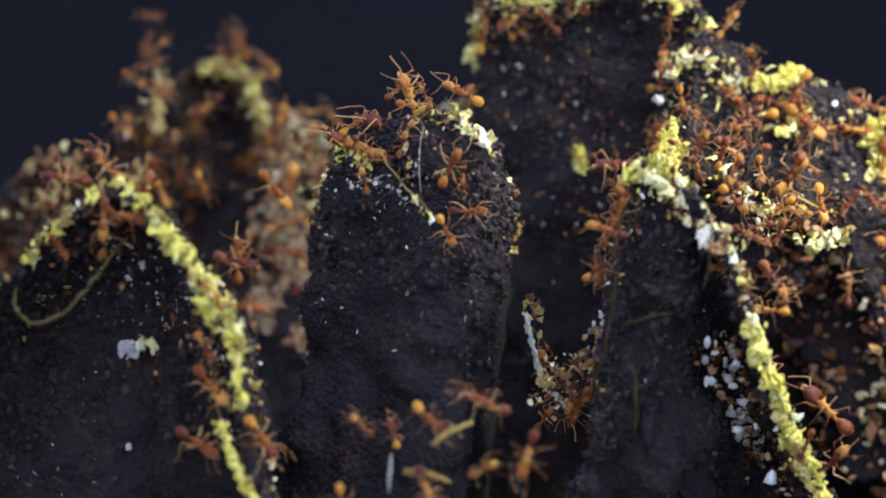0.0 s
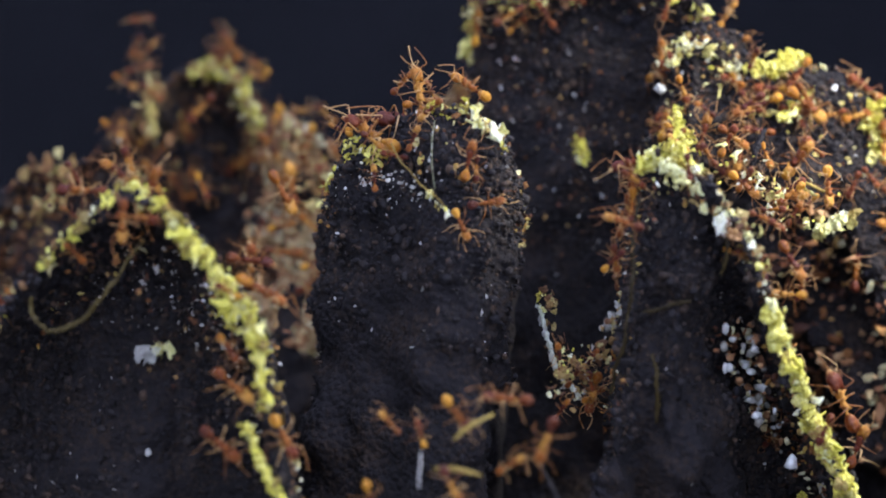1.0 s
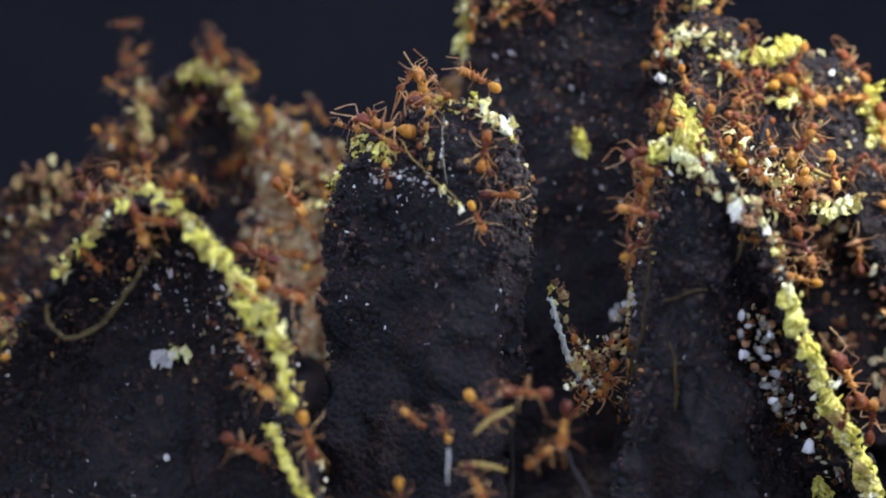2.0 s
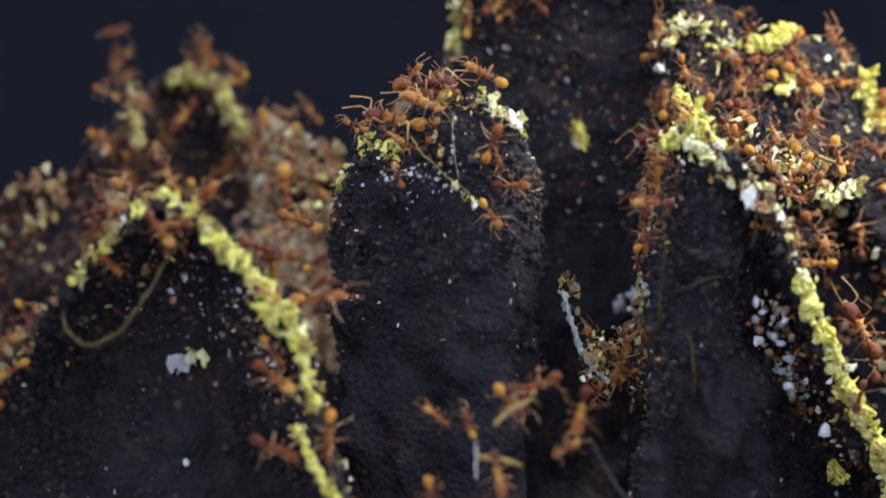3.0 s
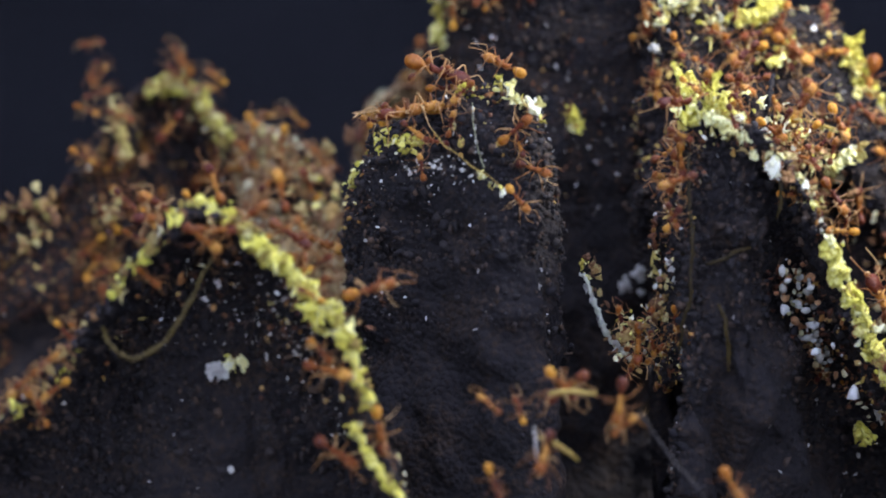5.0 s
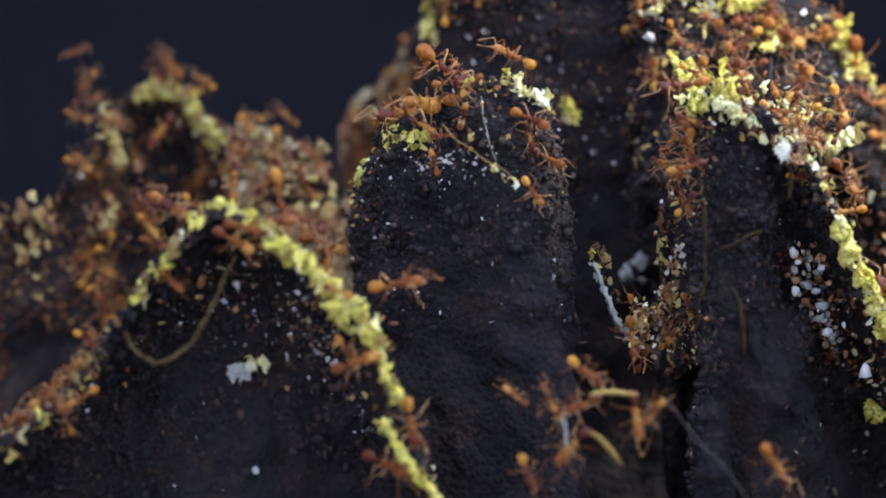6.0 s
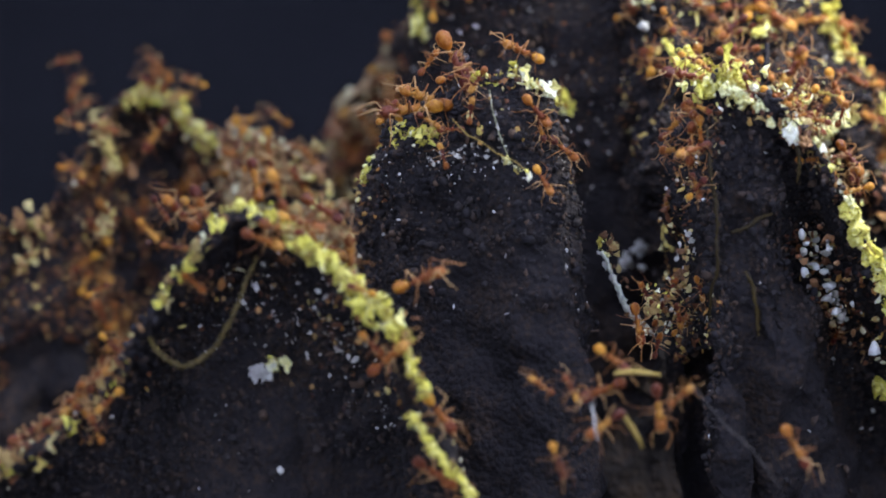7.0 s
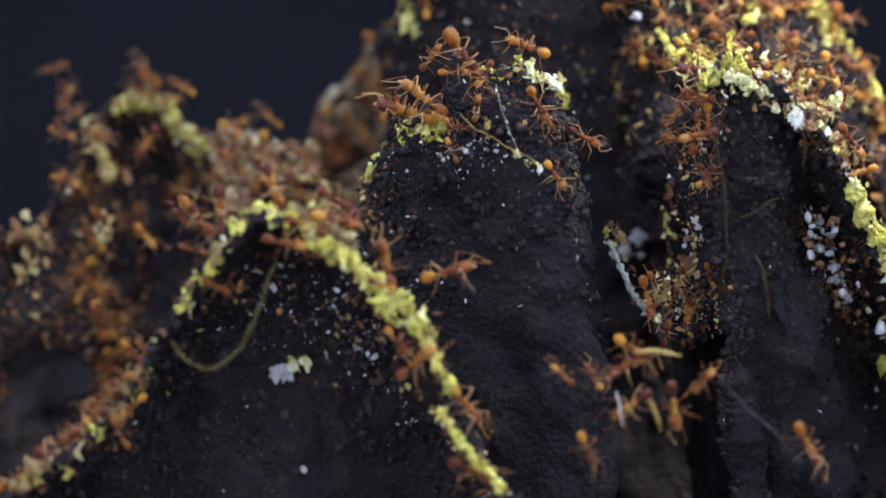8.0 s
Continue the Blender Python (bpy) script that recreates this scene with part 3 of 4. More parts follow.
leaf_chain(back_lobe, [(26.0, 239.0, 55.1), (27.9, 240.0, 58.6), (31.3, 243.0, 58.2), (35.2, 246.0, 55.8)], 26, 0.6, (0.35, 1.2), 0.9, LEAF_PALE, 0.75, -0.2)
leaf_chain(back_lobe, [(35.7, 244.5, 56.4), (38.8, 244.5, 57.0), (43.2, 245.5, 58.3)], 16, 0.35, (0.5, 1.2), 0.8, LEAF, 1.15, -0.8)
leaf_chain(back_lobe, [(51.0, 250.0, 53.8), (52.7, 250.0, 49.5), (55.0, 249.0, 44.2), (57.8, 249.0, 37.6)], 44, 0.5, (0.5, 1.5), 0.8, LEAF, 1.9, -0.6)
leaf_chain(back_lobe, [(49.5, 249.0, 53.4), (51.8, 249.0, 51.5), (51.9, 246.0, 47.8), (54.6, 249.0, 44.1), (56.2, 250.0, 38.5)], 26, 0.6, (0.4, 1.3), 0.8, LEAF_PALE)
leaf_chain(back_lobe, [(39.7, 240.0, 50.1), (41.9, 243.0, 52.4), (44.4, 247.0, 54.9)], 12, 0.25, (0.29, 0.83), 0.8, LEAF, 0.45, -0.3)
leaf_chain(back_lobe, [(27.7, 236.0, 50.7), (28.2, 232.0, 45.8)], 8, 0.30, (0.29, 0.83), 0.8, LEAF, 0.4)
leaf_chain(back_lobe, [(44.0, 232.0, 37.6), (46.0, 232.0, 38.0), (48.2, 232.0, 39.2)], 6, 0.4, (0.5, 1.3), 0.6, LEAF_PALE, 1.1)
leaf_chain(back_lobe, [(32.0, 243.0, 54.8), (38.0, 242.0, 52.6), (46.1, 245.0, 52.2)], 14, 1.40, (0.23, 0.99), 0.9, LEAF_PALE)
leaf_chain(tower_lobe, T_RIDGE[5:], 36, 0.8, (0.34, 1.2), 0.85, LEAF, 0.55, 0.0)
leaf_chain(tower_lobe, T_RIDGE[5:], 40, 1.0, (0.34, 1.1), 0.8, LEAF_DULL)
leaf_chain(tower_lobe, [(1.0, 262.0, 60.5), (1.1, 262.0, 56.3)], 10, 0.5, (0.41, 1.27), 0.7, LEAF, 0.9)
leaf_chain(tower_lobe, [(16.4, 249.0, 45.4), (17.3, 249.0, 44.1)], 5, 0.2, (0.4, 0.9), 0.6, LEAF, 0.7)
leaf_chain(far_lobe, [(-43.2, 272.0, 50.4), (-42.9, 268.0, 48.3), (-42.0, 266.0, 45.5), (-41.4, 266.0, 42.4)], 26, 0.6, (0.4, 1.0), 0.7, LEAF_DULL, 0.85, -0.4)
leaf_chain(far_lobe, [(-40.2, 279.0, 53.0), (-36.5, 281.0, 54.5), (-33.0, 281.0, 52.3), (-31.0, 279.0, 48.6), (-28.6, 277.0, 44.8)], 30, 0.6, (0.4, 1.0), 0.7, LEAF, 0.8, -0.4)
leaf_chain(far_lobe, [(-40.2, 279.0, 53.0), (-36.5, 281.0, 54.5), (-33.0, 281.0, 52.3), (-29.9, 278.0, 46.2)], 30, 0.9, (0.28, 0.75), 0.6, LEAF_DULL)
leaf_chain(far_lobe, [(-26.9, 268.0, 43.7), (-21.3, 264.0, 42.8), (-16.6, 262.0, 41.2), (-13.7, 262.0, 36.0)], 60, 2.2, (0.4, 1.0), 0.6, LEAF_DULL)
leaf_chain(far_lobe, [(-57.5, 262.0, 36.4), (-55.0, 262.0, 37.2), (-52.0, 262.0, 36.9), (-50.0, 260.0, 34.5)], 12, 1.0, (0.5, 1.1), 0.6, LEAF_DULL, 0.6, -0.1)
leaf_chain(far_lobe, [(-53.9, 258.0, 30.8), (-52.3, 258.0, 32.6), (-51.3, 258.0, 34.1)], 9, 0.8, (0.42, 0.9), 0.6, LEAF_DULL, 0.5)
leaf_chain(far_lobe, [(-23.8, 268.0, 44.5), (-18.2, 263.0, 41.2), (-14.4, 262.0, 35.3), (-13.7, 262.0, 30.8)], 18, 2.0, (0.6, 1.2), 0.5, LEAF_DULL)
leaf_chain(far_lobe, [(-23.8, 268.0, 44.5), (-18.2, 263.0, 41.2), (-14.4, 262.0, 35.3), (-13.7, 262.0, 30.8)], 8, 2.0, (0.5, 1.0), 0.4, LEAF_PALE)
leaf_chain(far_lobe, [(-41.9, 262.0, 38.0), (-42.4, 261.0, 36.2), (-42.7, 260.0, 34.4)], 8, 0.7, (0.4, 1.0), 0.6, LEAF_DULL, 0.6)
leaf_chain(near_lobe, [(-25.2, 201.5, 18.0), (-24.4, 201.5, 17.4)], 12, 0.4, (0.4, 0.8), 0.7, TUFT)
leaf_chain(near_lobe, [(-23.6, 201.5, 18.9), (-22.5, 201.5, 18.8)], 7, 0.25, (0.4, 0.75), 0.6, LEAF_PALE)
leaf_chain(right_lobe, [(44.2, 220.0, 8.6), (45.0, 220.0, 7.0), (45.6, 220.0, 6.0)], 5, 0.3, (0.42, 0.94), 0.6, LEAF, 0.9)
leaf_chain(mid_lobe, [(19.0, 216.0, 17.2), (20.6, 214.0, 19.8), (22.0, 213.0, 22.8), (22.8, 212.0, 25.9)], 30, 0.7, (0.22, 0.7), 0.6, LEAF_DULL)
leaf_chain(mid_lobe, [(17.0, 212.0, 17.0), (18.6, 211.0, 20.5), (20.6, 210.0, 23.0)], 14, 1.0, (0.25, 0.6), 0.7, LEAF_PALE)
leaf_chain(mid_lobe, [(16.5, 212.0, 16.0), (18.6, 211.0, 20.5), (21.5, 210.0, 24.0)], 20, 1.0, (0.3, 0.8), 0.7, LEAF_DULL)
leaf_chain(mid_lobe, [(19.8, 215.0, 17.9), (21.4, 213.0, 24.6), (23.0, 212.0, 26.8)], 20, 0.6, (0.2, 0.5), 0.6, TUFT)
leaf_chain(right_lobe, [(30.6, 214.0, 43.7), (33.9, 216.0, 42.3), (37.9, 218.0, 40.8), (41.8, 222.0, 38.8)], 22, 1.0, (0.3, 0.9), 0.8, LEAF_PALE)


# ---- stems, rootlets and fungus strands ----
def strand(name, label, points, radius, mat, wobble=0.22):
    line = resample(points, 0.3)
    line = line + np.stack([vnoise(line, 2.0, k) for k in (1, 2, 3)], 1) * 0.25
    taper = radius * 0.75 * (0.65 + 0.5 * np.sin(np.linspace(0.25, 2.9, len(line))))
    return tagged(new(name, tube_mesh(name, line, taper, mat, 7, wobble)), label, name.replace("_", " "), "loose strands of the garden")


strand("rootlet", "thin olive rootlet hanging in a loop on a dark lobe", [(-24.0, 193.0, 30.1), (-25.0, 192.0, 27.9), (-26.7, 191.0, 24.6), (-29.1, 191.0, 21.4), (-31.3, 191.0, 19.9), (-33.1, 191.0, 20.2), (-34.5, 192.0, 21.8), (-35.5, 195.0, 23.4)], 0.22, ROOT, 0.5)
strand("fungus_strand", "pale fungus strand standing between two lobes", [(14.1, 219.0, 26.8), (14.7, 219.0, 24.8), (15.8, 220.0, 21.7), (16.7, 221.0, 19.4), (19.0, 222.0, 17.2), (19.9, 223.0, 15.9)], 0.34, STRAND, 0.5)
leaf_chain(mid_lobe, [(14.1, 219.0, 26.8), (14.9, 219.0, 24.5), (15.8, 220.0, 21.7), (17.2, 221.0, 18.8), (18.9, 222.0, 17.0)], 16, 0.25, (0.25, 0.55), 0.6, TUFT)
leaf_chain(mid_lobe, [(14.5, 219.0, 28.2), (15.3, 219.0, 27.3), (15.8, 219.0, 26.0)], 12, 0.3, (0.3, 0.7), 0.4, LEAF_DULL)
leaf_chain(mid_lobe, [(14.2, 219.0, 27.3), (14.6, 219.0, 26.3)], 4, 0.2, (0.3, 0.6), 0.4, LEAF)
leaf_chain(mid_lobe, [(15.2, 219.0, 26.3), (17.2, 221.0, 18.8), (19.2, 222.0, 16.2)], 12, 0.4, (0.2, 0.45), 0.4, LEAF_DULL)
strand("stem", "thin dry stem leaning across a dark lobe", [(-2.5, 207.0, 42.2), (-0.6, 205.0, 40.0), (1.7, 203.0, 37.9), (3.7, 202.5, 36.3), (4.8, 203.0, 35.2)], 0.1, STEM, 0.3)
leaf_chain(mid_lobe, [(1.9, 206.0, 43.5), (2.2, 204.0, 40.7), (1.9, 203.0, 38.1)], 14, 0.08, (0.06, 0.16), 0.6, TUFT)
leaf_chain(mid_lobe, [(9.4, 208.0, 43.3), (9.8, 207.0, 41.2), (10.4, 208.0, 39.5)], 12, 0.08, (0.06, 0.16), 0.6, TUFT)
leaf_chain(mid_lobe, [(-5.5, 207.0, 38.2), (-1.4, 205.0, 38.7), (3.2, 203.0, 36.7)], 26, 0.5, (0.1, 0.3), 0.6, TUFT)
leaf_chain(mid_lobe, [(2.6, 203.0, 36.9), (4.6, 202.5, 35.2)], 7, 0.15, (0.15, 0.4), 0.6, LEAF_PALE)
strand("fungus_strand", "fine white thread hanging down a lobe's face", [(2.1, 207.0, 45.2), (2.0, 206.0, 42.8), (2.2, 205.5, 40.3), (2.9, 204.5, 37.4)], 0.055, STRAND, 0.3)
strand("rootlet", "olive rootlet running down the lobe's edge", [(23.9, 203.0, 38.7), (23.4, 202.0, 35.2), (24.1, 203.0, 29.5), (23.4, 204.0, 23.1), (22.6, 207.0, 17.8)], 0.24, ROOT, 0.4)
strand("rootlet", "olive rootlet lying on a dark lobe", [(25.3, 203.0, 27.2), (27.4, 202.0, 27.9), (30.0, 204.0, 28.7)], 0.24, ROOT, 0.4)
strand("rootlet", "olive rootlet lying on a dark lobe", [(26.3, 204.0, 23.1), (27.5, 204.0, 20.2), (27.7, 206.0, 15.5)], 0.24, ROOT, 0.4)
strand("rootlet", "olive rootlet hanging from the crest", [(32.3, 202.0, 37.5), (33.0, 202.0, 34.0), (32.6, 203.0, 31.2)], 0.24, ROOT, 0.4)
strand("rootlet", "long olive rootlet lying on the floor", [(15.9, 189.0, 13.4), (17.7, 188.0, 11.1), (18.8, 187.0, 8.9), (21.4, 186.0, 6.1), (23.2, 185.0, 2.2)], 0.17, CRUMB, 0.5)
strand("rootlet", "thin dark rootlet rising from the floor", [(5.8, 215.0, 14.2), (6.4, 215.0, 22.8), (6.1, 214.0, 30.7)], 0.3, SUBSTRATE)
strand("twig", "dark twig among leaf chips", [(35.8, 224.0, 43.8), (36.4, 224.0, 46.0), (37.5, 226.0, 48.1)], 0.4, SUBSTRATE)
strand("stem", "dry stem sticking out of the garden", [(41.6, 232.0, 43.3), (45.2, 230.0, 41.7)], 0.22, STEM)


def stalk(label):
    shape = tube_mesh("leaf_stalk", [(-2.2, 0, 0), (-1.1, 0.1, 0.2), (0, 0, 0.24), (1.2, -0.1, 0.16), (2.2, 0, -0.1)], (0.16, 0.22, 0.24, 0.22, 0.14), STEM, 7, 0.15)
    return tagged(new("leaf_stalk", shape), label, "leaf stalk", "stalks that ants carry")


CARRIED = stalk("pale dry leaf stalk dragged along by an ant")
CARRIED_LOW = stalk("yellow dry leaf stalk carried over the floor litter by an ant")
strand("fungus_strand", "pale strand on the floor litter", [(5.7, 184.0, 13.0), (5.6, 184.0, 10.8), (5.9, 184.0, 9.4)], 0.12, TUFT)


for lobe_ob, parts in LEAF_CRUMBS.items():
    at = np.vstack(parts)[:: 2 if lobe_ob in (mid_lobe, right_lobe, back_lobe) else 1]
    child(new("leaf_litter", lumps("leaf_litter", at, RNG.uniform(0.08, 0.26, len(at)), LEAF_FINE, 0.45, 0.5)), lobe_ob, "yellow and pale leaf crumbs", "stuff")


# ---- pale clots ----
def clot(name, label, at, size, mat):
    """A clot: an uneven, pitted lump."""
    verts, faces = blob((0, 0, 0), size * 0.75, 18, 14, 1.0, RNG.uniform(1, 9))
    verts = verts * RNG.uniform(0.55, 1.1, 3) + np.array(at)
    return tagged(new(name, mesh_from(name, verts, faces, mat)), label, "fungus clot", "pale clots")


clot("fungus_clot", "glassy white clot at a lobe's edge", (25.6, 238.0, 52.6), 0.6, TUFT)
clot("fungus_clot", "white fungus clot on the column", (15.2, 256.0, 43.1), 0.45, TUFT)
clot("fungus_clot", "white fungus clot on the column", (15.1, 254.0, 52.3), 0.4, TUFT)
clot("fungus_clot", "white fungus clot on the column", (13.0, 254.0, 54.1), 0.4, TUFT)
clot("fungus_clot", "round white clot deep between two lobes", (24.4, 249.0, 25.6), 1.1, TUFT)
clot("fungus_clot", "round white clot deep between two lobes", (22.3, 249.0, 24.1), 1.2, TUFT)
clot("fungus_clot", "round white clot deep between two lobes", (24.4, 249.0, 23.1), 0.8, TUFT)
clot("leaf_clot", "olive clot beside the strand", (15.9, 219.0, 25.8), 0.4, STEM)
clot("leaf_clot", "yellow leaf clot on the slope", (44.4, 221.0, 7.4), 1.1, LEAF)
clot("fungus_clot", "white clot at the foot of a lobe", (46.5, 219.0, 10.1), 1.5, TUFT)


def sprinkle(name, label, parent, at, spread, count, size, mat):
    """Small loose bits about a place."""
    pts = np.array(at) + RNG.normal(0, 1, (count, 3)) * np.array(spread)
    child(new(name, lumps(name, pts, RNG.uniform(*size, count), mat, 0.5, 0.7)), parent, label, "stuff")


sprinkle("amber_debris", "amber husks and bits", near_lobe, (-16.6, 193.0, 22.4), (3.5, 1.5, 3.0), 90, (0.08, 0.28), HUSK)
sprinkle("amber_debris", "amber husks and bits", near_lobe, (-25.1, 195.0, 27.8), (4.0, 1.5, 2.2), 70, (0.08, 0.28), HUSK)
sprinkle("amber_debris", "amber husks and bits", tower_lobe, (19.4, 249.0, 48.4), (6.0, 2.0, 6.5), 40, (0.08, 0.22), HUSK)


# ---- chamber floor and added dark backdrop behind ----
def floor_mesh():
    n = 170
    gx, gy = np.meshgrid(np.linspace(-420, 420, n), np.linspace(-180, 560, n), indexing="ij")
    flat = np.stack([gx, gy, np.zeros_like(gx)], -1).reshape(-1, 3)
    flat[:, 2] = -9 + 2.5 * vnoise(flat, 18, 1) + 1.2 * vnoise(flat, 7, 2) - np.clip(212 - flat[:, 1], 0, 45) * 1.0
    return mesh_from("ground", flat, grid_faces(n, n), SOIL)


# made-up curved wall: hides the bright fill and reads as darkness
def backdrop_mesh():
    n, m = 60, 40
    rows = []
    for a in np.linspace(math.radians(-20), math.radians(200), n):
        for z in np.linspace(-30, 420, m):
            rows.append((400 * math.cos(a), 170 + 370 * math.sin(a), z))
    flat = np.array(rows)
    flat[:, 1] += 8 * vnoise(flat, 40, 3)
    return mesh_from("wall_back", flat, [f[::-1] for f in grid_faces(n, m)], BACKDROP)


tagged(new("ground", floor_mesh()), "dark crumbly soil of the nest floor", "ground", kind="structure")


def floor_litter():
    pts = np.stack([RNG.uniform(-60, 90, 5000), RNG.uniform(196, 290, 5000), np.zeros(5000)], 1)
    pts[:, 2] = -8.6 + 2.5 * vnoise(pts, 18, 1) + 1.2 * vnoise(pts, 7, 2) - np.clip(212 - pts[:, 1], 0, 45) * 1.0
    return lumps("floor_litter", pts, RNG.uniform(0.2, 0.9, 5000), CRUMB)


tagged(new("floor_litter", floor_litter()), "dark crumbs strewn over the nest floor", "litter", kind="stuff")
tagged(new("wall_back", backdrop_mesh()), "near-black backdrop added behind the garden, standing in for unlit dark", "wall", kind="structure")


# ---- ants ----
def ball(centre, radii, seg=12, rings=8, shape=None):
    """Verts and faces of an egg; shape(x in -1..1) scales the girth."""
    verts, faces = [], []
    for i in range(rings + 1):
        u = -math.cos(math.pi * i / rings)
        g = math.sin(math.pi * i / rings) * (shape(u) if shape else 1.0)
        for j in range(seg):
            a = 2 * math.pi * j / seg
            verts.append((centre[0] + radii[0] * u, centre[1] + radii[1] * g * math.cos(a), centre[2] + radii[2] * g * math.sin(a)))
    faces = grid_faces(rings + 1, seg, True)
    return verts, faces


def pulled(geo, spikes):
    """Draws the nearest vertex of a mesh out to each spike's tip."""
    verts, faces = np.array(geo[0], float), geo[1]
    for near, tip in spikes:
        verts[np.argmin(np.linalg.norm(verts - np.array(near), axis=1))] = tip
    return verts, faces


def limb(points, radii, sides=6):
    pts = np.array(points, float)
    line, girth = [pts[0]], [radii[0] * 0.8]
    for p, q, r0, r1 in zip(pts[:-1], pts[1:], radii[:-1], radii[1:]):
        line += [p + (q - p) * f for f in (0.12, 0.5, 0.9)]
        girth += [r0 * 1.05, r0 * 0.6 + r1 * 0.4, r1 * 0.85]
    line, girth = np.array(line + [pts[-1]]), girth + [radii[-1]]
    tang = np.gradient(line, axis=0)
    rows = []
    for p, d, r in zip(line, tang, girth):
        d = d / (np.linalg.norm(d) + 1e-9)
        a = np.cross(d, (0.21, 0.13, 0.97))
        a /= np.linalg.norm(a)
        b = np.cross(d, a)
        rows += [p + r * (a * math.cos(k * 6.2832 / sides) + b * math.sin(k * 6.2832 / sides)) for k in range(sides)]
    n = len(line)
    return np.array(rows), grid_faces(n, sides, True) + [tuple(range(sides))[::-1], tuple((n - 1) * sides + k for k in range(sides))]


def ant_part(name, geo, mat, parent, at=(0, 0, 0)):
    verts, faces = geo
    ob = new(name, mesh_from(name, np.array(verts) - np.array(at), faces, mat))
    ob.location = Vector(at) * MM
    ob.parent = parent
    return ob


def build_ant(label, head_size, gaster_size):
    """An ant six millimetres long that faces +x; its middle is at the origin."""
    root = tagged(new("ant"), label, "ant", "ants of the colony")
    spikes = []
    for s in (-1, 1):
        spikes += [((0.6, 0.22 * s, 0.35), (0.78, 0.4 * s, 0.78)), ((0.0, 0.18 * s, 0.3), (-0.05, 0.3 * s, 0.6)), ((-0.8, 0.15 * s, 0.25), (-1.1, 0.28 * s, 0.58))]
    thorax = ball((0.05, 0, 0.06), (1.05, 0.42, 0.44), 12, 16, lambda u: 0.86 + 0.28 * math.cos(5.2 * (u - 0.45)))
    ant_part("thorax", pulled(thorax, spikes), ANT, root)
    ant_part("petiole", ball((-1.28, 0, 0.01), (0.44, 0.24, 0.25), 10, 12, lambda u: 0.75 - 0.3 * math.cos(6.5 * u)), ANT, root)
    g = gaster_size
    ant_part("gaster", ball((-1.5 - 0.85 * g, 0, 0.08), (0.98 * g, 0.72 * g, 0.68 * g), 16, 18, lambda u: 1 - 0.2 * u + 0.045 * math.cos(13 * u)), AMBER, root)
    h = head_size
    hx = 1.05 + 0.62 * h
    skull = np.array(ball((0, 0, 0), (1, 1, 1), 14, 12)[0])
    rear = np.clip(-skull[:, 0], 0, 1)
    skull[:, 0] -= 0.45 * rear * (np.abs(skull[:, 1]) - 0.35)
    skull[:, 1] *= 1 + 0.18 * rear
    skull = skull * (0.72 * h, 0.68 * h, 0.52 * h) + (hx, 0, 0.12)
    spikes = [((hx - 0.6 * h, 0.45 * h * s, 0.25), (hx - 1.0 * h, 0.6 * h * s, 0.45)) for s in (-1, 1)]
    head = ant_part("head", pulled((skull, grid_faces(13, 14, True)), spikes), ANT, root, (0.95, 0, 0.1))
    for s in (-1, 1):
        off = np.array((0.95, 0, 0.1))
        jaw = limb([(hx + 0.5 * h, 0.25 * h * s, 0.02), (hx + 0.82 * h, 0.22 * h * s, -0.05), (hx + 0.95 * h, 0.02 * s, -0.06)], (0.13 * h, 0.11 * h, 0.03))
        ant_part("mandible", (jaw[0] - off, jaw[1]), LIMB, head)
        eye = ball((hx + 0.12 * h, 0.56 * h * s, 0.22), (0.1, 0.06, 0.1), 8, 5)
        ant_part("eye", (np.array(eye[0]) - off, eye[1]), EYE, head)
        base = (hx + 0.4 * h, 0.2 * h * s, 0.3)
        ant_part("antenna", limb([base, (hx + 0.8 * h, 1.0 * s, 0.85), (hx + 1.7 * h, 0.95 * s, 0.55), (hx + 2.6 * h, 0.7 * s, 0.2)], (0.055, 0.05, 0.05, 0.07)), LIMB, root, base)
        for x, k in ((0.62, 0.9), (0.05, 0.1), (-0.5, -0.85)):
            hip = (x, 0.2 * s, -0.12)
            reach = 1.0 + 0.25 * abs(k)
            leg = [hip, (x + 0.15 * k, 0.5 * s, -0.15), (x + 0.95 * k, 1.3 * s * reach * 0.8, 1.15), (x + 1.6 * k, 2.05 * s * reach * 0.8, -0.4), (x + 2.25 * k, 2.4 * s * reach * 0.8, -1.15)]
            ant_part("leg", limb(leg, (0.09, 0.1, 0.072, 0.045, 0.025)), LIMB, root, hip)
    return root


ANTS = []
PATTERN = {}


def ant_pose(x, y, z, angle, face, dip):
    """angle: where the head points, in degrees up from the right; face: how far its back is turned to the front; dip: head towards the front."""
    a, d = radians(angle), radians(dip)
    ahead = Vector((math.cos(a) * math.cos(d), -math.sin(d), math.sin(a) * math.cos(d)))
    side = Vector((-math.sin(a), 0, math.cos(a)))
    if side.z < 0:
        side = -side
    up = side * (1 - face) + Vector((0, -1, 0)) * face
    left = up.cross(ahead).normalized()
    up = ahead.cross(left).normalized()
    m = Matrix((ahead, left, up)).transposed().to_4x4()
    m.translation = Vector((x, y, z)) * MM
    return m


def ant(x, y, z, angle, length, face=0.4, dip=0.0, kind="worker", still=False):
    """An ant that keeps its place and fidgets."""
    first = ant_pose(x, y, z, angle, face, dip)
    size = max(0.55, min(1.35, length / 5.6))
    ob = copy_thing(PATTERN[kind], first @ Matrix.Scale(size, 4))
    ANTS.append((ob, [(t, first) for t in (0.0, 8.0)], not still))
    return ob


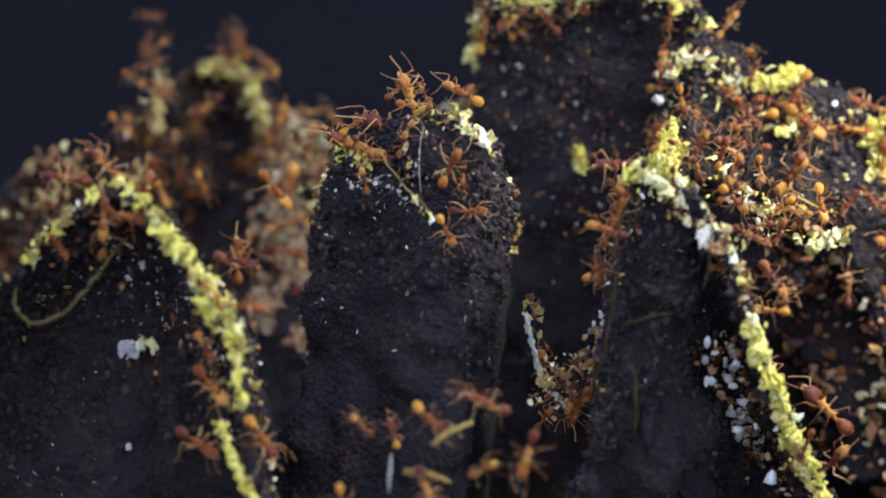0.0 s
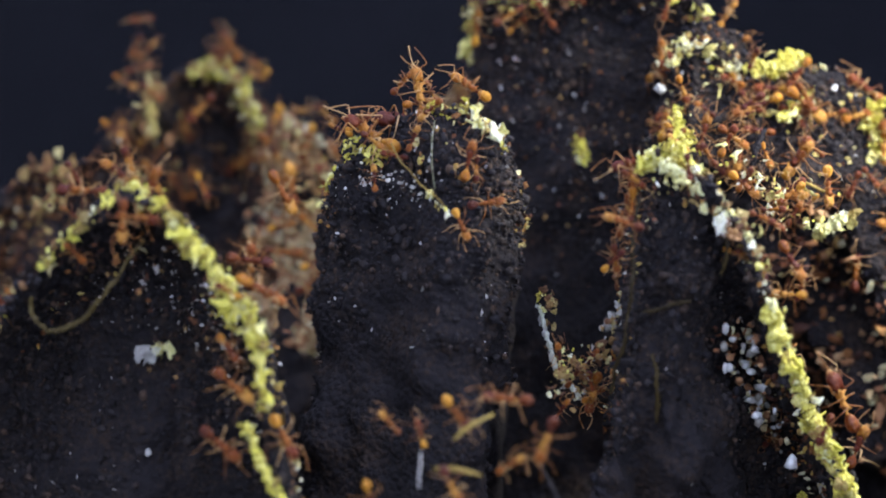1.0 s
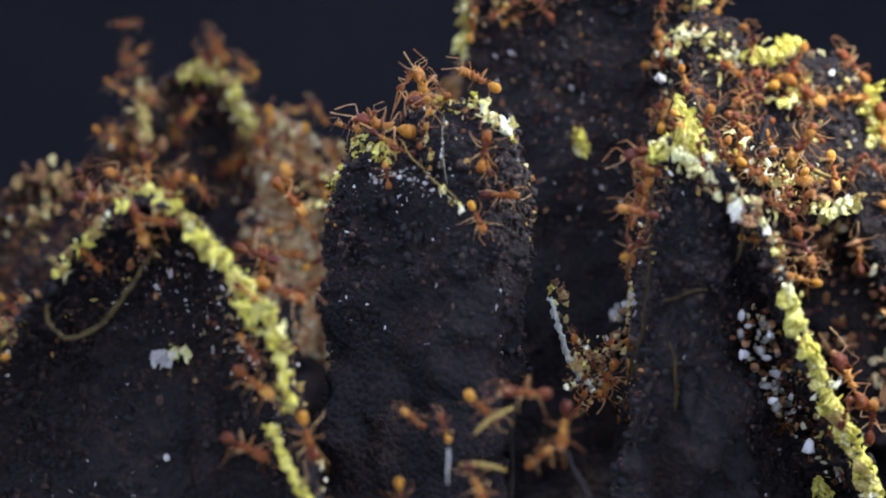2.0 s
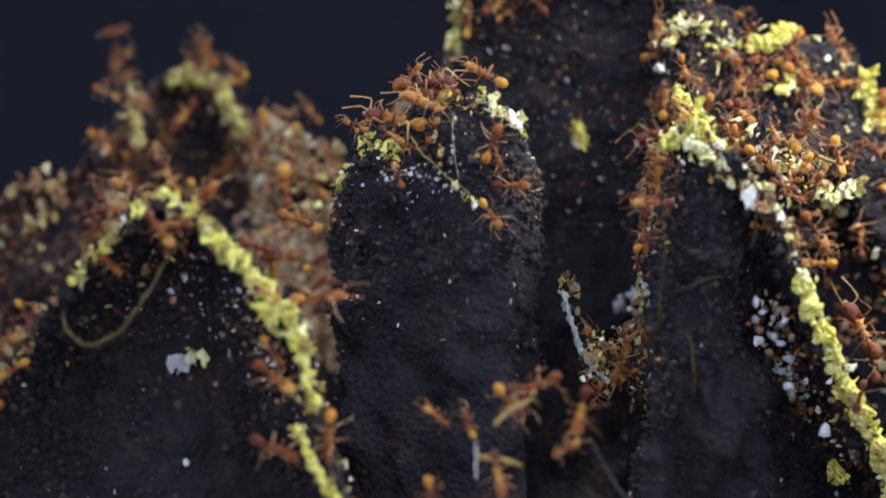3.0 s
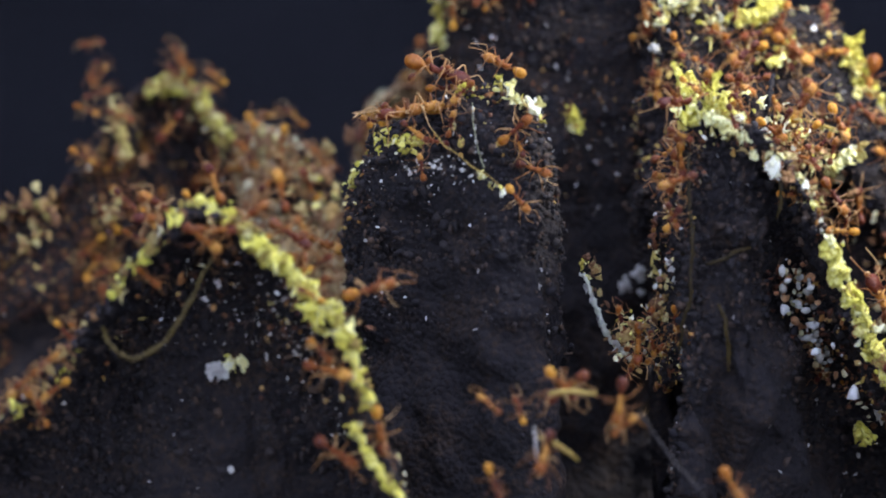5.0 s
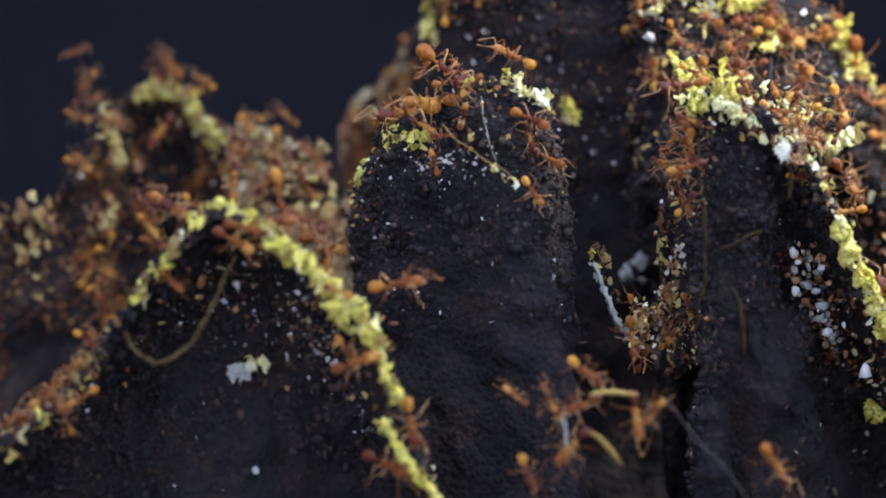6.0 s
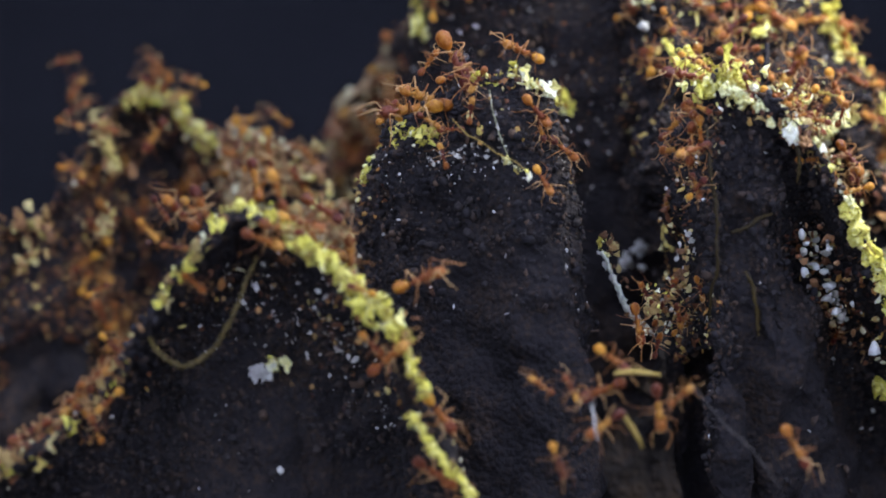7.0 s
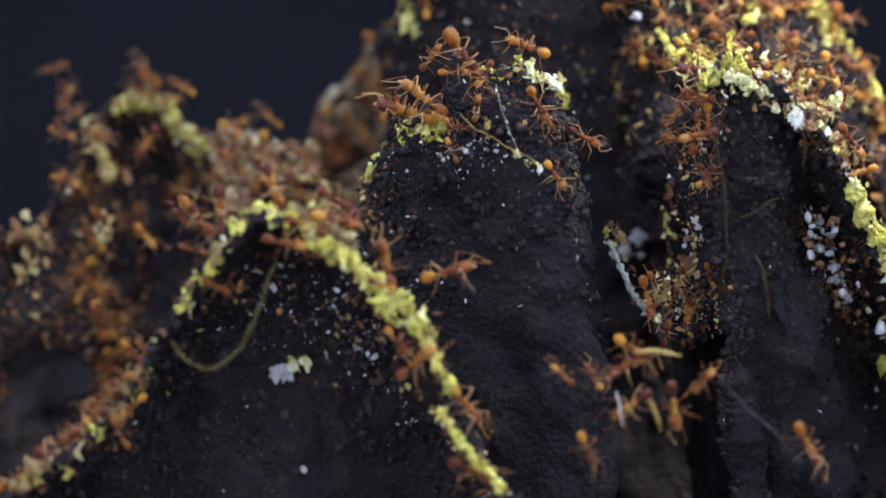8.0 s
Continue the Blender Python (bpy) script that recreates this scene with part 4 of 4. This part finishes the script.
def moving_ant(length, rows, face=0.4, dip=0.0, kind="worker"):
    """An ant that goes by rows of seconds, place and angle."""
    rows = list(rows)
    if rows[0][0] > 0:
        rows.insert(0, (0.0, *rows[0][1:]))
    if rows[-1][0] < 8:
        rows.append((8.0, *rows[-1][1:]))
    poses = [(r[0], ant_pose(*r[1:], face, dip)) for r in rows]
    size = max(0.55, min(1.35, length / 5.6))
    ob = copy_thing(PATTERN[kind], poses[0][1] @ Matrix.Scale(size, 4))
    ANTS.append((ob, poses, True))
    return ob


def crowd(grid, nrm, count, rows, cols, size=(4.0, 5.4)):
    """Ants spread over a surface, each on its feet."""
    for _ in range(count):
        i = int(RNG.uniform(*rows) * (grid.shape[0] - 1))
        j = int(RNG.uniform(*cols) * (grid.shape[1] - 1))
        up = Vector(nrm[i, j] + RNG.normal(0, 0.25, 3) + np.array((0, -0.25, 0.25))).normalized()
        ahead = up.cross(Vector(RNG.standard_normal(3))).normalized()
        m = Matrix((ahead, up.cross(ahead), up)).transposed().to_4x4()
        k = RNG.uniform(*size) / 5.6
        m.translation = (Vector(grid[i, j]) + up * 1.0 * k) * MM
        ob = copy_thing(PATTERN["worker" if RNG.random() < 0.7 else "small"], m @ Matrix.Scale(k, 4))
        ANTS.append((ob, [(0.0, m), (8.0, m)], True))


PATTERN["worker"] = build_ant("orange-brown leafcutter worker ant with long thin legs", 1.0, 0.86)
PATTERN["small"] = build_ant("small amber garden ant with a round gaster", 0.92, 0.84)
PATTERN["big"] = build_ant("large red-brown leafcutter ant with a heavy head", 1.25, 0.95)

# on the near lobe
moving_ant(5.6, [(0, -11.1, 190.0, 24.3, 5), (1.5, -11.7, 191.0, 26.3, -30), (3.5, -9.3, 191.0, 25.4, 26), (4.5, -8.8, 191.0, 26.0, 13), (6.5, -8.5, 192.0, 25.9, 11), (8, -7.5, 192.0, 26.1, 13)], 0.35, 5)
moving_ant(5.0, [(0, -14.4, 200.0, 28.6, 97), (5, -15.6, 198.0, 27.5, 88), (7, -14.8, 194.0, 28.9, 87), (8, -13.5, 191.0, 27.8, 88)], 0.3)
moving_ant(5.2, [(0, -22.8, 192.0, 34.4, 76), (1.5, -23.6, 192.0, 34.9, 73), (3.5, -21.3, 192.0, 34.4, 43), (4.5, -20.3, 191.0, 33.5, 39), (6.5, -20.0, 191.0, 32.5, -11), (8, -17.8, 191.0, 32.5, -24)], 0.35)
moving_ant(5.0, [(0, -13.5, 197.0, 28.4, -1), (4, -16.4, 197.0, 30.2, -33), (6.5, -16.9, 194.0, 33.1, -29), (8, -17.0, 193.0, 34.0, -52)], 0.5)
moving_ant(4.6, [(0, -27.8, 194.0, 36.8, 143), (1.5, -26.1, 194.0, 36.9, 103), (4, -24.6, 193.0, 36.6, 118), (6.5, -23.5, 193.0, 37.5, 77), (8, -23.3, 193.0, 37.1, 116)], 0.3)
moving_ant(5.4, [(0, -31.1, 193.0, 34.4, 172), (4, -29.5, 192.0, 32.9, -170), (8, -28.8, 194.0, 35.5, 91)], 0.4)
moving_ant(5.0, [(0, -27.6, 195.0, 36.4, 149), (4, -29.1, 194.0, 34.9, 158), (8, -31.5, 196.0, 35.3, 125)], 0.4)
moving_ant(4.6, [(0, -25.4, 189.0, 31.0, -92), (4, -24.8, 188.5, 31.2, -44), (8, -22.9, 188.5, 31.1, -29)], 0.8, kind="small")
moving_ant(4.6, [(0, -23.7, 190.0, 31.7, -1), (4, -23.8, 189.0, 32.1, -0), (8, -20.8, 189.5, 32.2, -19)], 0.6, kind="small")
moving_ant(5.0, [(0, -12.8, 188.0, 16.4, -32), (4, -13.3, 188.0, 17.8, -40), (6.5, -12.7, 188.0, 19.1, 37), (8, -12.2, 188.0, 18.3, 34)], 0.6)
moving_ant(5.0, [(0, -7.3, 188.0, 12.3, -44), (4, -8.5, 188.0, 12.4, -94), (8, -8.2, 188.0, 13.0, -61)], 0.5)
moving_ant(5.0, [(0, -13.6, 188.0, 11.0, -32), (4, -13.3, 188.0, 11.1, -26), (8, -8.5, 187.0, 7.0, -35)], 0.6)
ant(-13.9, 188.5, 20.2, -50, 3.5, 0.7, kind="small")
ant(-40.5, 194.0, 19.8, 33, 3.8, 0.4)
ant(-39.8, 193.0, 17.2, -147, 3.6, 0.5)
ant(-40.1, 194.0, 20.3, -148, 3.7, 0.4)
ant(-42.4, 194.0, 18.3, -159, 3.3, 0.4)
ant(-38.9, 195.0, 22.6, -47, 3.2, 0.4)
ant(-47.5, 193.0, 14.2, 7, 4.5, 0.4)
ant(-44.7, 194.0, 15.3, -160, 3.1, 0.4)
ant(-30.1, 191.0, 27.7, -44, 2.4, 0.7, kind="small")
ant(-41.1, 192.0, 15.2, 106, 2.7, 0.5)
ant(-31.6, 194.0, 31.5, -23, 3.1, 0.4)
ant(-37.9, 197.0, 22.5, 135, 2.4, 0.4)
ant(-14.7, 189.0, 25.8, 152, 1.9, 0.7, kind="small")
ant(-32.9, 198.0, 35.4, -53, 3.2, 0.4)
# on the middle lobe
moving_ant(7.2, [(0, -5.8, 212.0, 42.0, 169), (1.5, -5.2, 212.0, 43.6, 153), (4, -4.2, 212.0, 44.4, -174), (6.5, -6.1, 212.0, 43.6, -170), (8, -7.6, 212.0, 43.5, 158)], 0.3)
moving_ant(6.4, [(0, -0.6, 212.0, 47.8, 116), (1.5, -0.4, 212.0, 48.2, 102), (4, -1.3, 211.0, 44.6, -163), (8, -5.3, 213.0, 44.9, 148)], 0.4)
moving_ant(5.2, [(0, 4.8, 213.0, 49.1, 158), (1.5, 4.7, 213.0, 49.2, 154), (4, 5.3, 213.0, 49.2, 149), (8, 6.8, 213.0, 48.9, 149)], 0.35)
moving_ant(7.2, [(0, -2.4, 216.0, 44.4, 177), (4, -1.1, 219.0, 49.1, 10), (6.5, -1.0, 212.0, 47.7, -61), (8, -0.2, 211.0, 47.8, -65)], 0.35, 5, "big")
moving_ant(4.6, [(0, 5.7, 205.0, 40.7, 70), (1.5, 6.4, 205.0, 41.3, 78), (4, 6.0, 206.0, 41.9, 78), (6.5, 7.1, 206.0, 41.8, -42), (8, 6.1, 206.0, 41.6, -74)], 0.9, kind="small")
moving_ant(4.2, [(0, 8.1, 206.0, 36.6, 14), (1.5, 8.6, 206.0, 36.8, 10), (4, 8.1, 207.0, 37.4, -16), (6.5, 8.9, 208.0, 37.6, -37), (8, 11.3, 209.0, 37.9, -37)], 0.9, kind="small")
ant(6.3, 203.0, 34.1, -59, 3.8, 0.9, kind="small")
ant(-0.1, 208.0, 42.8, 72, 2.8, 0.6)
ant(-4.3, 209.0, 42.1, -32, 3.1, 0.6)
ant(-8.6, 213.0, 43.3, 164, 2.2, 0.4, kind="small")
ant(-0.4, 217.0, 47.1, 4, 4.0, 0.4)
ant(-2.8, 219.0, 49.4, 48, 3.7, 0.4)
ant(-7.6, 222.0, 44.7, 44, 3.7, 0.5)
ant(1.1, 209.0, 45.8, -129, 3.5, 0.5)
ant(6.9, 207.0, 39.9, -77, 2.2, 0.9, kind="small")
ant(-2.3, 209.0, 40.9, 176, 3.1, 0.6)
ant(0.5, 216.0, 48.6, 127, 2.5, 0.3)
ant(-3.6, 207.0, 38.4, 105, 2.1, 0.8, kind="small")
# on the column
ant(2.2, 254.0, 59.9, 85, 4.9, 0.5)
ant(6.2, 250.0, 61.4, 39, 4.6, 0.5)
ant(10.7, 250.0, 61.9, 132, 4.3, 0.5)
ant(3.5, 254.0, 63.2, 176, 4.0, 0.4)
ant(13.9, 250.0, 64.0, 166, 3.0, 0.5)
ant(7.3, 252.0, 60.4, 39, 3.2, 0.6)
ant(0.4, 299.9, 58.6, -51, 6.1, 0.4)
ant(0.8, 299.9, 56.0, 55, 5.0, 0.4)
ant(-5.1, 297.8, 46.7, -59, 6.8, 0.5)
ant(-9.1, 297.8, 44.2, -53, 6.4, 0.5)
ant(-1.5, 297.8, 50.6, -156, 3.8, 0.5)
ant(-10.0, 300.9, 48.3, -121, 5.3, 0.5)
ant(-8.7, 296.7, 42.2, -154, 4.3, 0.5)
ant(-1.7, 298.8, 54.3, -151, 4.0, 0.5)
ant(16.6, 249.0, 45.7, 106, 2.6, 0.8, kind="small")
# on the bright back lobe
ant(32.9, 245.0, 63.2, 60, 4.3, 0.3, 10)
ant(36.6, 243.0, 57.7, 76, 3.2, 0.5, 40)
ant(43.4, 243.0, 52.4, -38, 6.3, 0.7)
ant(47.6, 249.0, 55.4, 44, 4.0, 0.4)
moving_ant(5.6, [(0, 51.1, 249.0, 55.7, 169), (4, 47.6, 249.0, 57.7, 105), (8, 54.1, 249.0, 50.5, -27)], 0.4)
ant(51.3, 240.0, 44.2, -45, 3.2, 0.6)
ant(33.5, 228.0, 46.8, 73, 4.2, 0.7)
ant(35.6, 235.0, 51.2, -141, 4.6, 0.6)
ant(28.2, 236.0, 52.5, -64, 3.7, 0.8)
ant(25.9, 239.0, 57.2, -44, 2.9, 0.7)
ant(25.6, 243.0, 62.8, -95, 3.3, 0.6)
ant(35.1, 216.0, 41.2, -37, 4.2, 0.7)
ant(41.9, 243.0, 56.1, -113, 4.7, 0.5)
ant(34.6, 232.0, 47.2, -35, 4.4, 0.7)
ant(36.0, 220.0, 41.7, -159, 3.0, 0.7)
ant(40.4, 224.0, 41.5, -151, 4.0, 0.7)
ant(38.4, 218.0, 38.9, 10, 2.8, 0.7)
ant(43.0, 243.0, 53.6, -56, 3.7, 0.7)
ant(42.8, 226.0, 40.1, -131, 2.9, 0.7)
ant(53.5, 248.0, 47.8, -97, 8.8, 0.5, 0, "big")
ant(33.9, 243.0, 54.9, 158, 3.3, 0.7)
ant(38.1, 230.0, 45.3, -68, 3.5, 0.7)
ant(36.2, 238.0, 50.6, -167, 3.1, 0.7)
ant(46.3, 244.0, 52.0, -163, 3.6, 0.6)
ant(41.7, 232.0, 45.3, -118, 5.6, 0.7)
ant(40.1, 222.0, 40.9, -135, 3.9, 0.6)
ant(44.8, 226.0, 42.1, -73, 4.9, 0.6)
ant(37.0, 236.0, 48.5, -177, 4.0, 0.6)
ant(31.0, 236.0, 47.9, 74, 4.9, 0.8)
ant(42.4, 243.0, 50.9, -56, 3.3, 0.7)
ant(49.2, 240.0, 43.3, -112, 3.7, 0.6)
ant(43.9, 238.0, 47.2, 139, 3.1, 0.6)
ant(27.6, 223.0, 47.0, -26, 3.2, 0.7)
ant(30.8, 236.0, 50.7, 148, 2.5, 0.7)
ant(27.4, 216.0, 45.3, 139, 2.8, 0.6)
# on the steep lobe with the bright crest
moving_ant(6.0, [(0, 22.8, 205.0, 43.0, -172), (1.5, 23.0, 205.0, 41.8, -163), (4, 23.2, 205.0, 43.8, -161), (4.5, 23.7, 205.0, 43.7, -167), (6.5, 22.4, 206.0, 44.3, 166), (8, 23.6, 206.0, 43.2, 178)], 0.5)
moving_ant(4.4, [(0, 22.3, 201.0, 36.2, 171), (1.5, 22.1, 201.0, 36.0, 170), (4, 22.1, 201.0, 35.6, -163), (6.5, 21.6, 201.0, 35.7, -164), (8, 21.2, 201.0, 36.2, -168)], 0.5)
ant(21.9, 202.0, 32.1, 45, 3.2, 0.8)
ant(23.2, 203.0, 40.3, -25, 3.0, 0.7)
ant(35.5, 203.0, 33.7, -13, 2.5, 0.7)
ant(36.3, 205.0, 37.7, -22, 3.1, 0.7)
ant(39.8, 208.0, 38.5, 63, 2.7, 0.7)
ant(39.9, 207.0, 33.3, -55, 4.8, 0.6)
ant(34.4, 206.0, 41.7, 57, 2.6, 0.7)
ant(28.4, 202.0, 41.7, -77, 2.6, 0.8)
ant(39.6, 206.0, 30.1, -177, 4.0, 0.6)
ant(36.8, 203.0, 32.5, -80, 2.8, 0.7)
ant(21.9, 203.0, 32.0, -75, 3.1, 0.8)
ant(23.2, 204.0, 37.5, -93, 4.0, 0.8)
ant(38.1, 212.0, 37.2, -27, 2.7, 0.6)
ant(30.6, 210.0, 43.9, 120, 2.4, 0.6)
ant(41.5, 210.0, 31.1, 80, 3.1, 0.6)
ant(34.3, 203.0, 33.8, -6, 2.6, 0.8, kind="small")
moving_ant(6.4, [(0, 47.0, 213.0, 20.4, 146), (1.5, 46.5, 213.0, 19.1, 122), (3.5, 45.5, 213.0, 24.1, 122), (8, 46.3, 213.0, 17.4, 133)], 0.5, 0, "big")
moving_ant(5.0, [(0, 48.4, 212.0, 15.3, 61), (1.5, 49.2, 213.0, 15.2, 90), (4, 45.6, 214.0, 22.8, 101), (8, 46.7, 214.0, 20.5, 114)], 0.5)
# between the lobes and on the floor
moving_ant(5.0, [(0, 13.5, 187.0, 18.5, 168), (1.5, 12.5, 187.0, 18.0, 179), (4, 10.1, 187.0, 17.8, -143), (6.5, 6.7, 187.0, 12.8, -162), (8, 7.7, 187.0, 14.8, -169)], 0.5)
moving_ant(4.8, [(0, 18.2, 186.0, 14.1, -102), (1.5, 16.5, 186.0, 14.8, -96), (4, 14.6, 186.0, 16.1, -112), (6.5, 12.6, 186.0, 11.5, -89), (8, 11.7, 187.0, 10.2, -92)], 0.6)
moving_ant(4.8, [(0, 21.1, 214.0, 17.1, -107), (4, 20.4, 212.0, 19.0, -101), (6.5, 16.0, 210.0, 17.5, -80), (8, 15.3, 208.0, 19.7, -89)], 0.6)
ant(20.6, 212.0, 18.4, -82, 3.0, 0.6)
ant(22.7, 210.0, 21.1, -77, 2.8, 0.6)
ant(8.6, 187.0, 16.3, -43, 4.3, 0.6)
moving_ant(4.6, [(0, 9.4, 183.0, 10.1, -57), (1.5, 8.8, 183.0, 9.5, -63), (3, 7.7, 183.0, 9.7, -71), (4, 6.6, 183.0, 10.4, -70), (6, 6.2, 184.0, 9.9, -147), (8, 6.9, 185.0, 11.0, -154)], 0.6)
ant(1.7, 190.0, 14.7, 145, 2.4, 0.5)
ant(18.9, 214.0, 19.2, 58, 2.9, 0.5)
ant(21.1, 213.0, 17.6, 40, 2.4, 0.5)
moving_ant(5.0, [(0, 31.6, 184.0, 5.7, -49), (4, 23.3, 184.0, 5.8, -63), (6.5, 25.4, 184.0, 6.6, -64), (8, 23.5, 184.0, 4.8, -70)], 0.5)
ant(1.7, 182.0, 7.9, -78, 3.8, 0.5)
ant(4.8, 190.0, 14.1, 111, 2.2, 0.4)
ant(14.2, 184.0, 12.6, 41, 2.4, 0.5)
# on the far lobe
moving_ant(6.2, [(0, -18.5, 236.0, 36.5, -42), (1.5, -17.6, 236.0, 36.0, -54), (3.5, -15.4, 234.0, 32.4, -11), (4.5, -14.5, 234.0, 30.8, -21), (8, -16.0, 234.0, 29.4, -39)], 0.5)
ant(-34.9, 280.0, 56.1, 122, 3.6, 0.6, 10)
ant(-46.1, 278.0, 55.4, 48, 3.7, 0.6)
ant(-45.8, 274.0, 52.4, 18, 4.1, 0.5)
ant(-30.3, 279.0, 54.7, 147, 3.7, 0.5)
ant(-36.0, 280.0, 55.2, 136, 4.4, 0.6)
ant(-47.0, 276.0, 59.3, -170, 3.6, 0.4)
ant(-46.7, 270.0, 50.0, -26, 3.9, 0.5)
ant(-46.8, 266.0, 43.2, -34, 4.1, 0.5)
ant(-36.2, 270.0, 47.1, -128, 5.5, 0.6)
ant(-24.3, 270.0, 46.2, -64, 5.6, 0.5)
ant(-19.1, 271.0, 48.3, 139, 4.1, 0.4)
ant(-17.4, 262.0, 38.9, 116, 5.1, 0.6)
ant(-22.4, 264.0, 38.9, -130, 4.6, 0.6)
ant(-25.2, 266.0, 42.5, -51, 4.8, 0.6)
ant(-17.9, 258.0, 33.0, 135, 4.1, 0.6)
ant(-15.8, 266.0, 42.1, 127, 3.8, 0.5)
ant(-21.1, 258.0, 32.3, 22, 3.9, 0.6)
ant(-15.8, 254.0, 28.3, 31, 4.2, 0.6)
ant(-34.9, 280.0, 57.3, 128, 5.0, 0.4)
ant(-46.1, 272.0, 55.2, -105, 3.5, 0.6)
ant(-42.1, 268.0, 48.8, -30, 4.0, 0.6)
ant(-25.0, 264.0, 44.8, -116, 4.7, 0.6)
ant(-44.2, 256.0, 27.7, 29, 3.6, 0.6)
ant(-37.5, 258.0, 34.4, -53, 4.1, 0.6)
ant(-31.4, 254.0, 36.4, -53, 4.0, 0.6)
ant(-21.2, 262.0, 29.0, -1, 5.4, 0.6)
ant(-16.2, 256.0, 25.2, 33, 5.0, 0.6)
ant(-20.7, 268.0, 43.8, -99, 5.6, 0.5)
ant(39.4, 222.0, 19.1, -53, 2.8, 0.8, kind="small")
ant(40.7, 222.0, 14.0, -122, 2.7, 0.8, kind="small")
ant(44.3, 224.0, 12.1, -53, 2.9, 0.7, kind="small")
ant(44.8, 207.0, 16.6, -108, 3.7, 0.6)
ant(20.5, 213.0, 21.5, 57, 2.9, 0.6)
ant(17.1, 211.0, 21.5, 107, 3.3, 0.6)
ant(18.0, 212.0, 15.8, 66, 3.0, 0.5)

# the rest of the crowd
crowd(BACK_G, BACK_N, 26, (0.15, 0.85), (0.45, 0.72))
crowd(RIGHT_G, RIGHT_N, 12, (0.25, 0.75), (0.66, 0.85))
crowd(FAR_G, FAR_N, 22, (0.2, 0.95), (0.45, 0.72))
crowd(TOWER_G, TOWER_N, 20, (0.0, 0.4), (0.55, 0.75))
crowd(FAR_G, FAR_N, 16, (0.0, 0.4), (0.25, 0.5))
crowd(BACK_G, BACK_N, 8, (0.72, 0.95), (0.4, 0.6))
crowd(NEAR_G, NEAR_N, 6, (0.05, 0.3), (0.64, 0.75))

# patterns take places of their own in the crowd
PATTERN_PLACES = [("worker", ant_pose(*(42.0, 232.0, 45.5), 60, 0.6, 0)), ("small", ant_pose(*(37.3, 242.0, 52.0), 200, 0.6, 0)), ("big", ant_pose(*(-20.8, 258.0, 38.1), 100, 0.6, 0))]
for kind, m in PATTERN_PLACES:
    PATTERN[kind].matrix_basis = m
    ANTS.append((PATTERN[kind], [(0.0, m), (8.0, m)], True))


# ---- motions ----
def motions():
    rng = np.random.default_rng(31)
    upper = [(0, 10.9, 186.0, 15.4, 38), (1.5, 9.9, 186.0, 15.4, 40), (3, 9.0, 186.0, 15.6, 39), (4, 8.3, 186.0, 16.9, 15), (6, 10.7, 186.0, 14.3, -3), (7, 10.6, 186.0, 14.9, -6), (8, 10.6, 186.0, 15.6, -11)]
    lower = [(0, 9.2, 184.0, 11.3, -5), (1.5, 9.1, 184.0, 11.2, 0), (3, 7.8, 184.0, 11.1, -7), (4, 6.1, 184.0, 12.0, -13), (6, 9.5, 185.0, 9.4, -50), (7, 9.2, 185.0, 9.9, -62), (8, 9.2, 186.0, 10.3, -72)]
    for carried, rows in ((CARRIED, upper), (CARRIED_LOW, lower)):
        walk(carried, [(r[0], ant_pose(*r[1:], 0.3, 0)) for r in rows])
    for ob, rows, lively in ANTS:
        spread = 5.0 if lively else 1.5
        times = [r[0] for r in rows]
        keyed = []
        extra = sorted(set([round(t, 1) for t in np.arange(0, 8.01, 0.8)] + times))
        for t in extra:
            k = max(i for i, v in enumerate(times) if v <= t + 1e-6)
            if k == len(rows) - 1:
                m = rows[k][1].copy()
            else:
                f = (t - times[k]) / (times[k + 1] - times[k])
                f = f * f * (3 - 2 * f)
                m = rows[k][1].lerp(rows[k + 1][1], f)
                m = Matrix.LocRotScale(m.translation, m.to_quaternion(), None)
            jig = pose(*(rng.normal(0, 0.10, 3) * MM), *rng.normal(0, spread, 3))
            keyed.append((t, m @ jig))
        walk(ob, keyed)
        far = (rows[-1][1].translation - rows[0][1].translation).length > 4 * MM
        for part_ob in ob.children:
            if part_ob.name.startswith("antenna"):
                home = Matrix.Translation(part_ob.location)
                walk(part_ob, [(float(t), home @ pose(0, 0, 0, *rng.normal(0, 13, 3))) for t in np.arange(0, 8.1, 0.8)])
            elif part_ob.name.startswith("leg"):
                home = Matrix.Translation(part_ob.location)
                rest = rng.normal(0, (9, 9, 17), 3)
                if far:
                    beat = rng.uniform(0, 6.28)
                    walk(part_ob, [(float(t), home @ pose(0, 0, 0, *(rest + (6 * math.sin(4 * t + beat), 0, 13 * math.cos(4 * t + beat))))) for t in np.arange(0, 8.1, 0.4)])
                else:
                    part_ob.matrix_basis = home @ pose(0, 0, 0, *rest)


motions()
